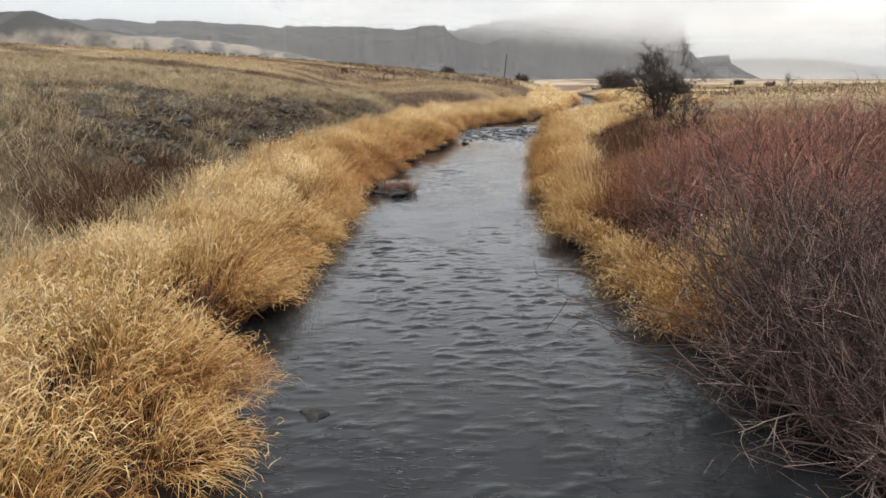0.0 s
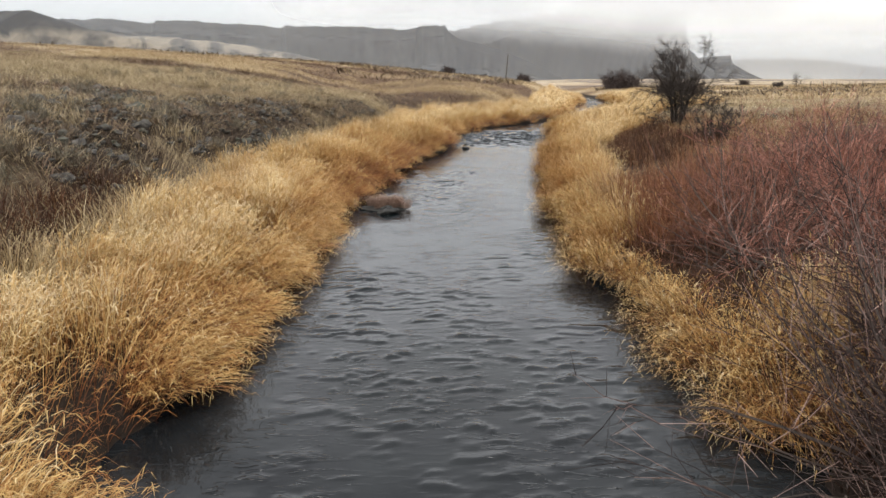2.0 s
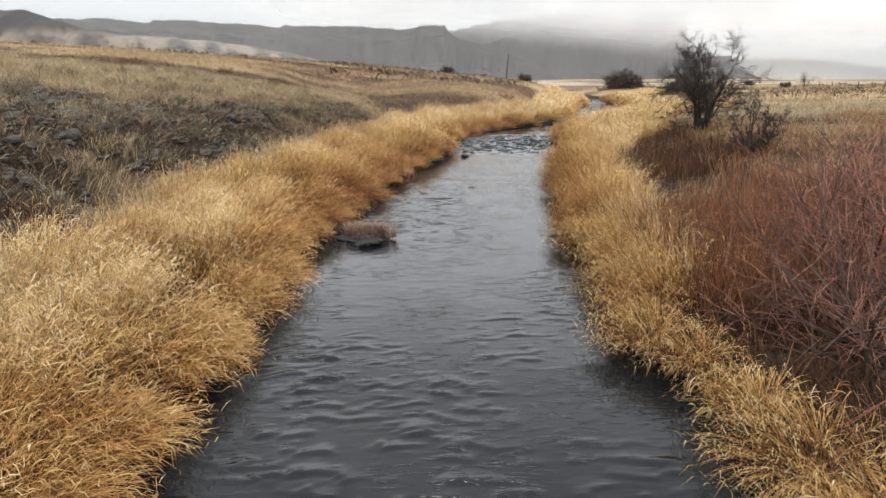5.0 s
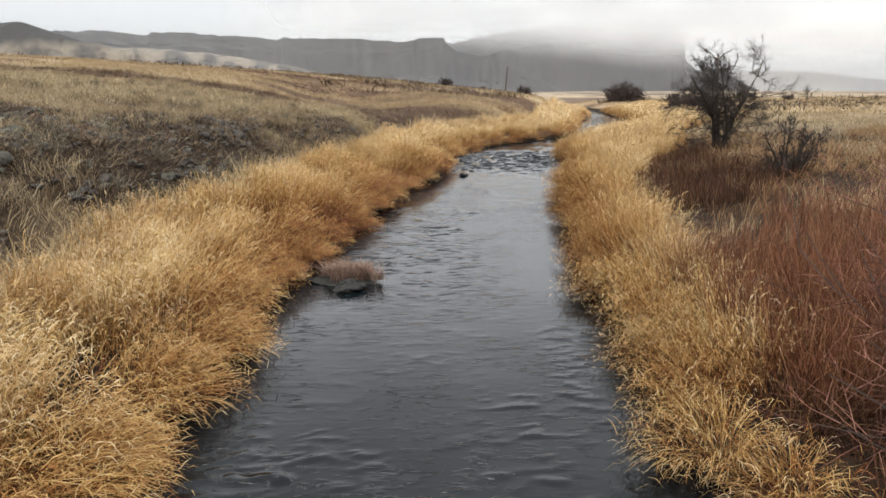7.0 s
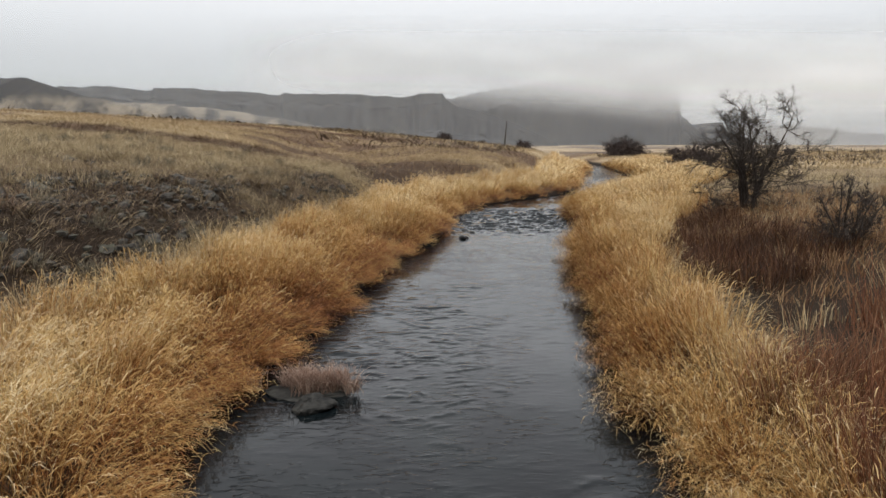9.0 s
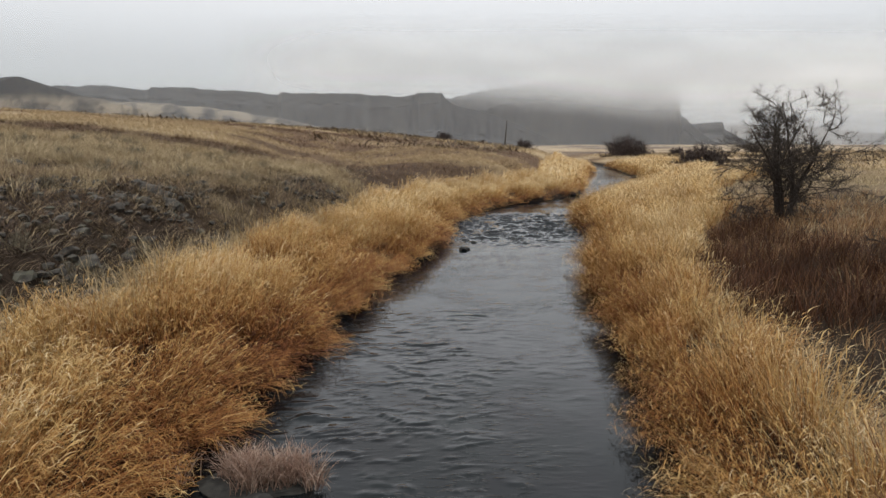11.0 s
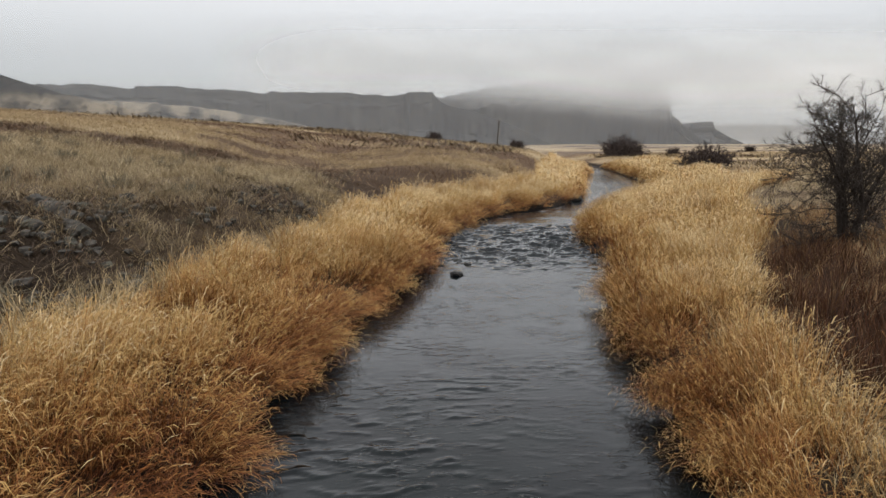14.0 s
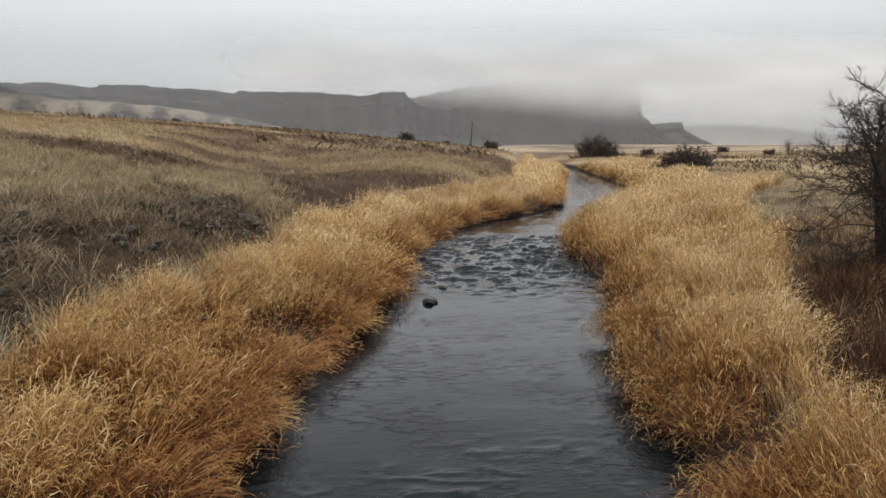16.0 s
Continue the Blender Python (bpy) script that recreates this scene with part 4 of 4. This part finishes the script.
# tall clumps among the forbs
x, y = scatter(5, 24, 15, 46, 700)
d_ = away(LINE_R, x, y, 1)
ok = (d_ > 2.4) & (fbm(x * 0.5, y * 0.5, 94) > 0.05 + 0.45 * (y > 25))
x, y = x[ok], y[ok]
meadow("tall_clumps", x, y, 30, 0.14, rng.uniform(0.5, 1.0, len(x)), 0.012, 0.3, SILVER, "pale tall dry grass clumps among the forbs")
# brush over the distant flats
x, y = scatter(-60, 130, 84, 230, 3600)
ok = (np.maximum(away(LINE_L, x, y, -1), away(LINE_R, x, y, 1)) > 9) & (fbm(x * 0.025, y * 0.06, 98) > 0.05)
x, y = x[ok], y[ok]
meadow("distant_brush", x, y, 9, 0.8, rng.uniform(0.5, 1.0, len(x)), 0.13, 0.6, BRUSH, "low grey-brown brush across the distant flats", 0.5)
# brown growth on the knoll and a rusty band below the brow
x, y = scatter(6, 12.5, 70, 77, 60)
ok = away(LINE_L, x, y, -1) > 3.5
x, y = x[ok], y[ok]
meadow("knoll_forbs", x, y, 34, 0.5, rng.uniform(0.3, 0.65, len(x)), 0.025, 0.8, UMBER, "dark brown brush on the grassy knoll")
x, y = scatter(-60, -4, 74, 104, 1200)
ok = fbm(x * 0.03, y * 0.12, 96) > 0.0
x, y = x[ok], y[ok]
meadow("rust_band", x, y, 12, 0.9, rng.uniform(0.15, 0.3, len(x)), 0.05, 0.9, UMBER, "rusty dead growth along the upper slope")
# rust-red forbs beside the creek
x, y = scatter(4.4, 14, 15.2, 25.0, 1250)
ok = (x - bank_x(LINE_R, y) > np.interp(y, [16, 19, 24], [0.8, 1.0, 2.0]) + 0.3 * lattice(y * 0.7, x * 0 + 2, 91)) & (fbm(x * 0.4, y * 0.4, 92) > -0.3 + 0.06 * np.abs(y - 20)) & (y > 17.2 - 1.0 * (x < 6.6)) & (x < 10.5 + 1.5 * lattice(y * 0.5, x * 0, 93)) & (y < 23.5 + 1.5 * lattice(x * 0.5, y * 0, 98))
x, y = x[ok], y[ok]
meadow("rust_forbs", x, y, 46, 0.2, rng.uniform(0.85, 1.55, len(x)), 0.012, 0.15, RUST, "rust-red upright dead forbs behind the bank grass", 0.05)
x, y = scatter(5.5, 24, 25, 46, 3200)
d_ = away(LINE_R, x, y, 1)
ok = (d_ > 1.8 + 3.2 * (y > 38)) & (fbm(x * 0.3, y * 0.3, 89) > -0.22 + 0.11 * np.abs(d_ - 3.6))
x, y = x[ok], y[ok]
meadow("umber_forbs", x, y, 24, 0.22, rng.uniform(0.5, 0.95, len(x)), 0.013, 0.2, UMBER, "dark brown dead forbs in the hollow")


# ---- woody plants ----
def tubes(pts, r0, r1, sides=3):
    """Tapering tubes along branches pts (count, points, 3)."""
    k, m_ = pts.shape[:2]
    d_ = np.diff(pts, axis=1)
    d_ = np.concatenate([d_, d_[:, -1:]], 1)
    d_ /= np.linalg.norm(d_, axis=2, keepdims=True) + 1e-9
    ref = np.where(np.abs(d_[..., 2:3]) > 0.9, np.array([1.0, 0, 0]), np.array([0, 0, 1.0]))
    u = np.cross(d_, ref)
    u /= np.linalg.norm(u, axis=2, keepdims=True) + 1e-9
    w = np.cross(d_, u)
    r = r0[:, None] + (r1 - r0)[:, None] * np.linspace(0, 1, m_)[None]
    ang = np.arange(sides) * 2 * math.pi / sides
    v = pts[:, :, None] + r[:, :, None, None] * (u[:, :, None] * np.cos(ang)[None, None, :, None] + w[:, :, None] * np.sin(ang)[None, None, :, None])
    i = np.arange(k * m_ * sides).reshape(k, m_, sides)
    a, b_ = i[:, :-1], i[:, 1:]
    a2, b2 = np.roll(a, -1, 2), np.roll(b_, -1, 2)
    t = np.concatenate([np.stack([a, a2, b2], -1).reshape(-1, 3), np.stack([a, b2, b_], -1).reshape(-1, 3)])
    return v.reshape(-1, 3), t


def grow(start, direction, length, points, wander, rise):
    """Branches that wander, and bend upwards by rise."""
    k = len(start)
    out = [start]
    d_ = direction / np.linalg.norm(direction, axis=1, keepdims=True)
    for _ in range(points - 1):
        d_ = d_ + rng.normal(0, wander, (k, 3)) + np.array([0, 0, rise])
        d_ /= np.linalg.norm(d_, axis=1, keepdims=True)
        out.append(out[-1] + d_ * (length / (points - 1))[:, None])
    return np.stack(out, 1)


def sprout(parents, each, length, points, wander, rise, spread_, lo=0.25, hi=1.0):
    """Side branches from parents."""
    k, m_ = parents.shape[:2]
    i = np.repeat(np.arange(k), each)
    t = rng.uniform(lo, hi, len(i)) * (m_ - 1)
    j = np.minimum(t.astype(int), m_ - 2)
    f = (t - j)[:, None]
    a, b_ = parents[i, j], parents[i, j + 1]
    d_ = (b_ - a) / (np.linalg.norm(b_ - a, axis=1, keepdims=True) + 1e-9) + rng.normal(0, spread_, (len(i), 3))
    size = np.linalg.norm(parents[i, -1] - parents[i, 0], axis=1)
    return grow(a + (b_ - a) * f, d_, size * length * rng.uniform(0.6, 1.3, len(i)) * (1.15 - 0.5 * t / (m_ - 1)), points, wander, rise)


def split_tubes(name, pts, r0, r1, sides, mat):
    """One mesh for each branch."""
    return [mesh_of(name, *tubes(pts[i:i + 1], r0[i:i + 1], r1[i:i + 1], sides), mat) for i in range(len(pts))]


def willow_meshes(seed, stems, height, flat, dense=2, twig=None):
    global rng
    keep, rng = rng, np.random.default_rng(seed)
    az, el = rng.uniform(0, 6.28, stems), rng.uniform(flat, 1.45, stems)
    base = np.stack([rng.normal(0, 0.3, stems), rng.normal(0, 0.3, stems), np.full(stems, -0.05)], 1)
    d_ = np.stack([np.cos(az) * np.cos(el), np.sin(az) * np.cos(el), np.sin(el)], 1)
    main = grow(base, d_, height * rng.uniform(0.55, 1.1, stems), 6, 0.16, 0.05)
    side = sprout(main, 8, 0.42, 3, 0.22, 0.08, 0.65, 0.05)
    fine = sprout(side, dense, 0.6, 2, 0.14, 0.05, 0.5)
    a = split_tubes("willow_stem", main, rng.uniform(0.009, 0.024, stems), np.full(stems, 0.004), 3, WILLOW_OLD)
    v1, t1 = tubes(side, np.full(len(side), 0.0044), np.full(len(side), 0.002))
    v2, t2 = tubes(fine, np.full(len(fine), 0.0027), np.full(len(fine), 0.0013))
    b_ = mesh_of("willow_crown", np.concatenate([v1, v2]), np.concatenate([t1, t2 + len(v1)]), twig or WILLOW)
    rng = keep
    return [*[("stem", q) for q in a], ("crown", b_)]


WILLOWS = [willow_meshes(101 + k, s, h, f, q, WILLOW_DARK if k == 0 else None) for k, (s, h, f, q) in enumerate(((110, 2.4, 0.0, 4), (74, 2.0, 0.25, 3), (74, 1.8, 0.3, 3), (76, 1.8, 0.2, 3)))]


def shrub(name, pieces, x, y, size, turn, label, category, group, z=None):
    thing = new(name)
    zz = float(ground_z(np.array([x]), np.array([y]))[0]) if z is None else z
    thing.matrix_basis = pose(x, y, zz, 0, 0, turn) @ Matrix.Diagonal((size, size, size, 1))
    for nm, me in pieces:
        part(nm, me, thing)
    return tagged(thing, label, category, group)


# the last three stand out of view, added to darken the water's reflection
for x, y, k, s, turn in ((5.1, 8.6, 0, 1.2, 0), (5.0, 7.2, 0, 1.0, 250), (5.15, 5.9, 0, 0.9, 20), (5.7, 7.3, 0, 1.0, 77), (6.1, 9.6, 0, 1.15, 310), (5.5, 6.2, 0, 0.9, 170), (6.3, 6.6, 0, 1.1, 220), (5.2, 5.0, 0, 1.0, 130), (7.3, 9.8, 1, 1.4, 50), (7.0, 12.4, 1, 1.3, 120), (6.0, 14.8, 3, 1.35, 200), (7.8, 14.4, 2, 1.5, 280), (6.6, 16.9, 3, 1.25, 20),
                         (8.6, 17.0, 2, 1.4, 75), (9.6, 12.0, 1, 1.45, 140), (10.3, 15.0, 2, 1.5, 15), (12.2, 13.0, 1, 1.4, 310), (12.6, 17.0, 2, 1.4, 160), (9.0, 19.8, 2, 1.1, 33), (11.2, 20.0, 2, 1.2, 97), (14.6, 15.0, 1, 1.4, 190),
                         (6.2, 10.6, 3, 1.2, 300), (7.9, 7.4, 1, 1.35, 95), (9.8, 9.4, 1, 1.4, 250), (15.2, 19.5, 2, 1.2, 210), (13.4, 22.0, 2, 1.0, 130), (5.6, 3.4, 1, 1.0, 222), (6.6, 5.0, 1, 1.2, 60), (7.6, 5.8, 1, 1.3, 140)):
    shrub("willow_bush", WILLOWS[k], x, y, s, turn, "leafless grey-brown willow bush at the water's edge" if x < 6 and y < 10 else "leafless red-brown willow bush in a thicket", "bush", "willow thicket")


def dead_branch(x, y, turn, length, seed):
    """A bleached fallen branch with a few side twigs, leaning out over the water."""
    global rng
    keep, rng = rng, np.random.default_rng(seed)
    main = grow(np.zeros((1, 3)), np.array([[1.0, 0, 0.32]]), np.array([length]), 8, 0.1, -0.05)
    side = sprout(main, 7, 0.38, 5, 0.14, 0.02, 0.45, 0.3)
    rng = keep
    thing = new("dead_branch")
    thing.matrix_basis = pose(x, y, 0.12, 0, 0, turn)
    part("limb", mesh_of("dead_limb", *tubes(main, np.array([0.013]), np.array([0.004]), 5), DEADWOOD), thing)
    for q in split_tubes("dead_twig", side, np.full(len(side), 0.006), np.full(len(side), 0.0025), 4, DEADWOOD):
        part("twig", q, thing)
    tagged(thing, "bleached dead branch leaning over the water", "branch", "dead branches")


for i, (x, y, turn, length) in enumerate(((4.9, 6.2, 215, 1.5), (4.6, 6.9, 190, 1.4), (4.3, 7.6, 165, 1.3), (5.0, 5.6, 240, 1.6), (4.5, 8.3, 200, 1.1), (5.2, 6.6, 260, 1.4))):
    dead_branch(x, y, turn, length, 500 + i)


def thorn_meshes(seed, trunks, height, wide, depth=1.0, full=8, limbs=11):
    global rng
    keep, rng = rng, np.random.default_rng(seed)
    az = np.linspace(0, 6.28, trunks, endpoint=False) + rng.normal(0, 0.2, trunks)
    base = np.stack([0.11 * np.cos(az), 0.11 * np.sin(az), np.full(trunks, -0.1)], 1)
    tilt = wide * rng.uniform(0.5, 1.25, trunks)
    d_ = np.stack([np.cos(az) * tilt, np.sin(az) * tilt, np.ones(trunks)], 1)
    trunk = grow(base, d_, height * rng.uniform(0.8, 1.0, trunks), 9, 0.12, 0.06)
    limb = sprout(trunk, limbs, 0.46, 7, 0.24, 0.03, 0.95, 0.08, 0.95)
    branch = sprout(limb, 9, 0.44, 5, 0.26, 0.05, 0.7, 0.2)
    twig = sprout(branch, full, 0.5, 3, 0.26, 0.05, 0.65, 0.15)
    a = split_tubes("thorn_trunk", trunk, rng.uniform(0.06, 0.09, trunks) * depth, np.full(trunks, 0.014), 6, THORN)
    b_ = split_tubes("thorn_limb", limb, np.full(len(limb), 0.015) * depth, np.full(len(limb), 0.007), 4, THORN)
    v1, t1 = tubes(branch, np.full(len(branch), 0.0095), np.full(len(branch), 0.004))
    v2, t2 = tubes(twig, np.full(len(twig), 0.0048), np.full(len(twig), 0.0026))
    c = mesh_of("thorn_crown", np.concatenate([v1, v2]), np.concatenate([t1, t2 + len(v1)]), THORN)
    rng = keep
    return [*[("trunk", q) for q in a], *[("limb", q) for q in b_], ("crown", c)]


shrub("thorn_tree", thorn_meshes(218, 5, 4.5, 0.38, 1.25, 14, 20), 12.7, 39.0, 1.0, 0, "bare black-barked thorn tree with many trunks", "tree", "")
shrub("thorn_shrub", thorn_meshes(205, 6, 1.9, 0.4, 0.4, 5), 11.1, 30.0, 1.0, 40, "small bare dark shrub behind the creek bank", "bush", "")
shrub("thorn_tree", thorn_meshes(209, 4, 3.4, 0.4, 1.3, 3), 80, 155, 1.0, 80, "small bare tree beside the distant fence", "tree", "")


def thicket_mesh(seed, w, h, n_main):
    """A dense dome of twigs, for bushes far off."""
    global rng
    keep, rng = rng, np.random.default_rng(seed)
    k = n_main
    az, el = rng.uniform(0, 6.28, k), np.arcsin(rng.uniform(0.0, 1, k))
    base = np.stack([rng.normal(0, w * 0.16, k), rng.normal(0, w * 0.12, k), np.full(k, -0.2)], 1)
    d_ = np.stack([np.cos(az) * np.cos(el), np.sin(az) * np.cos(el), np.sin(el) * 1.2], 1)
    main = grow(base, d_, h * rng.uniform(0.55, 0.75, k), 3, 0.2, 0.0)
    side = sprout(main, 7, 0.4, 3, 0.25, 0.0, 1.1, 0.3)
    fine_ = sprout(side, 4, 0.6, 2, 0.2, 0.0, 1.2, 0.2)
    v, t, o = [], [], 0
    for q, r0, r1 in ((main, 0.035, 0.02), (side, 0.018, 0.012), (fine_, 0.028, 0.02)):
        a, b_ = tubes(q, np.full(len(q), r0), np.full(len(q), r1))
        v.append(a), t.append(b_ + o)
        o += len(a)
    rng = keep
    return mesh_of("shrub_twigs", np.concatenate(v), np.concatenate(t), DUSK)


THICKETS = [thicket_mesh(301, 4, 3.4, 130), thicket_mesh(302, 3, 2.2, 50)]
for x, y, k, s in ((32.8, 97, 0, 1.25), (43.6, 168, 0, 2.0), (19.5, 170, 1, 1.5), (0.7, 145, 1, 1.2), (28.5, 165, 1, 0.8), (56, 170, 1, 1.2), (75.5, 154, 1, 1.0), (88, 200, 1, 1.2), (11.5, 190, 1, 0.9), (-42, 150, 1, 0.7), (24.5, 178, 1, 0.9)):
    shrub("distant_bush", [("crown", THICKETS[k])], x, y, s, x * 17, "dark leafless round bush on the distant flat", "bush", "distant bushes")


def sage_mesh(seed):
    global rng
    keep, rng = rng, np.random.default_rng(seed)
    k = 26
    az, el = rng.uniform(0, 6.28, k), rng.uniform(0.2, 1.4, k)
    base = np.stack([rng.normal(0, 0.06, k), rng.normal(0, 0.06, k), np.full(k, -0.03)], 1)
    main = grow(base, np.stack([np.cos(az) * np.cos(el), np.sin(az) * np.cos(el), np.sin(el)], 1), rng.uniform(0.2, 0.45, k), 3, 0.15, 0.08)
    side = sprout(main, 3, 0.5, 2, 0.2, 0.1, 0.5)
    v1, t1 = tubes(main, np.full(k, 0.006), np.full(k, 0.004))
    v2, t2 = tubes(side, np.full(len(side), 0.005), np.full(len(side), 0.003))
    rng = keep
    return mesh_of("sage_twigs", np.concatenate([v1, v2]), np.concatenate([t1, t2 + len(v1)]), SAGE)


SAGES = [sage_mesh(401), sage_mesh(402), sage_mesh(403)]
x, y = scatter(-20, -6, 10, 54, 480)
d_ = bank_x(LINE_L, y) - x
ok = (d_ > 4.2) & (fbm(x * 0.22, y * 0.3, 81) < 0.15)
for i, (a, c) in enumerate(zip(x[ok][:120], y[ok][:120])):
    s = float(rng.uniform(0.8, 1.7))
    ob = new("low_shrub", SAGES[i % 3])
    ob.matrix_basis = pose(a, c, float(ground_z(np.array([a]), np.array([c]))[0]), 0, 0, i * 47) @ Matrix.Diagonal((s, s, s * 0.9, 1))
    tagged(ob, "low grey-brown leafless steppe shrub", "shrub", "steppe shrubs")


# ---- rocks ----
def rock_mesh(seed, mat, flat=0.65, fine=2):
    bm = bmesh.new()
    bmesh.ops.create_icosphere(bm, subdivisions=fine, radius=0.5)
    for v in bm.verts:
        s = 1 + 0.75 * noise.noise(v.co * 1.9 + Vector((seed * 3.1, 0, 0))) + 0.2 * noise.noise(v.co * 4.5 + Vector((0, seed * 2.3, 0))) + 0.07 * noise.noise(v.co * 11)
        v.co *= s
        v.co.z *= flat
    me = bpy.data.meshes.new("boulder")
    bm.to_mesh(me)
    bm.free()
    me.materials.append(mat)
    return me


ROCKS = [rock_mesh(k, ROCK) for k in range(5)]
x, y = scatter(-16, -4, 13, 50, 1500)
d_ = bank_x(LINE_L, y) - x
ok = (d_ > 3.9) & (cover(x, y) < -0.16) & (fbm(x * 0.35, y * 0.25, 95) > -0.25)
for i, (a, c) in enumerate(zip(x[ok][:298], y[ok][:298])):
    s = float(0.18 + 0.34 * rng.random() ** 2.2)
    ob = new("boulder", ROCKS[i % 5])
    ob.matrix_basis = pose(a, c, float(ground_z(np.array([a]), np.array([c]))[0]) + 0.06 * s, rng.uniform(-20, 20), rng.uniform(-20, 20), i * 71) @ Matrix.Diagonal((s, s * 1.2, s, 1))
    tagged(ob, "lichen-flecked dark basalt boulder on the slope", "rock", "basalt boulders")

# small loose stones between the boulders
x, y = scatter(-16, -4, 13, 50, 6000)
ok = (bank_x(LINE_L, y) - x > 3.9) & (cover(x, y) < -0.12)
x, y = x[ok][:650], y[ok][:650]
few = rock_mesh(50, ROCK, 0.7, 1)
base, tri = np.array([v.co[:] for v in few.vertices]), np.array([p.vertices[:] for p in few.polygons])
size, turn = rng.uniform(0.1, 0.27, len(x)), rng.uniform(0, 6.28, len(x))
vx = base[None, :, 0] * np.cos(turn)[:, None] - base[None, :, 1] * np.sin(turn)[:, None]
vy = base[None, :, 0] * np.sin(turn)[:, None] + base[None, :, 1] * np.cos(turn)[:, None]
v = np.stack([x[:, None] + vx * size[:, None], y[:, None] + vy * size[:, None], ground_z(x, y)[:, None] + base[None, :, 2] * size[:, None] * rng.uniform(0.8, 1.6, (len(x), 1)) + 0.05], -1)
tagged(new("scree", mesh_of("scree", v, tri[None] + (np.arange(len(x)) * len(base))[:, None, None], ROCK)), "small loose basalt stones strewn over the slope", "stones", kind="stuff")

WET = [rock_mesh(20 + k, WETROCK, 0.6) for k in range(3)]
x, y = scatter(-1, 10, 43, 56, 260)
ok = (x > bank_x(LINE_L, y) + 0.2) & (x < bank_x(LINE_R, y) - 0.2)
stones = [(a, c, float(rng.uniform(0.12, 0.34)), -0.03) for a, c in zip(x[ok][:80], y[ok][:80])] + [(1.4, 41.5, 0.42, 0.0), (-1.6, 7.2, 0.35, -0.05), (11.4, 69.3, 1.0, 0.1)]
for i, (a, c, s, z) in enumerate(stones):
    ob = new("creek_stone", WET[i % 3])
    ob.matrix_basis = pose(a, c, z, 0, 0, i * 53) @ Matrix.Diagonal((s, s, s, 1))
    tagged(ob, "wet dark stone breaking the creek surface", "rock", "creek stones")
ob = new("islet_rock", rock_mesh(33, WETROCK, 0.7, 4))
ob.matrix_basis = pose(-1.56, 22.75, 0.05, 0, 0, 30) @ Matrix.Diagonal((0.62, 0.5, 0.5, 1))
tagged(ob, "wet dark rock islet beside the creek bank", "rock")
ob = new("islet_rock", rock_mesh(35, WETROCK, 0.35, 3))
ob.matrix_basis = pose(-1.68, 23.45, 0.0, 0, 0, 10) @ Matrix.Diagonal((1.2, 0.8, 0.5, 1))
tagged(ob, "low wet dark rock under a tuft of dead grass", "rock")
k = 34
ix, iy = -1.68 + rng.normal(0, 0.3, k), 23.45 + rng.normal(0, 0.13, k)
i = np.repeat(np.arange(k), 40)
p = np.stack([ix[i] + rng.normal(0, 0.08, len(i)), iy[i] + rng.normal(0, 0.06, len(i)), np.full(len(i), 0.05)], 1)
v, t = blades(p, rng.uniform(0.28, 0.5, len(i)), np.full(len(i), 0.01), rng.uniform(0, 6.28, len(i)), rng.uniform(0.1, 0.5, len(i)), rng.uniform(0.2, 0.8, len(i)))
tagged(new("islet_grass", mesh_of("islet_grass", v, t, ISLET)), "pinkish brown dead grass tuft on the islet rock", "grass", kind="stuff")


# ---- pole and fence ----
def post_mesh(name, r, h, mat, sides=8):
    pts = np.array([[[0, 0, -0.3], [0.0, 0, h * 0.5], [0, 0, h]]])
    v, t = tubes(pts, np.array([r]), np.array([r * 0.75]), sides)
    top = np.arange(len(v) - sides, len(v))
    cap = np.array([(top[0], top[j], top[j + 1]) for j in range(1, sides - 1)])
    return mesh_of(name, v, np.concatenate([t, cap]), mat)


pole = new("utility_pole")
px, py = 16.8, 184.0
pole.matrix_basis = pose(px, py, float(ground_z(np.array([px]), np.array([py]))[0]), 0, 4, 0)
part("shaft", post_mesh("pole_shaft", 0.19, 6.8, POST), pole)
tagged(pole, "leaning weathered wooden utility pole on the rise", "pole")

fence = new("wire_fence")
tagged(fence, "wooden post and wire fence across the flat", "fence")
post = post_mesh("fence_post", 0.09, 1.35, POST, 6)
ends = (Vector((82, 153, 0)), Vector((190, 138, 0)))
N = 42
for i in range(N):
    q = ends[0].lerp(ends[1], i / (N - 1))
    ob = part("post", post, fence)
    ob.matrix_basis = pose(q.x, q.y, float(ground_z(np.array([q.x]), np.array([q.y]))[0]), rng.uniform(-4, 4), rng.uniform(-4, 4), i * 31)
for hz in (0.5, 0.9, 1.2):
    f = np.linspace(0, 1, N)
    xs_, ys_ = ends[0].x + (ends[1].x - ends[0].x) * f, ends[0].y + (ends[1].y - ends[0].y) * f
    pts = np.stack([xs_, ys_, ground_z(xs_, ys_) + hz], 1)[None]
    part("wire", mesh_of("fence_wire", *tubes(pts, np.array([0.006]), np.array([0.006])), POST), fence)
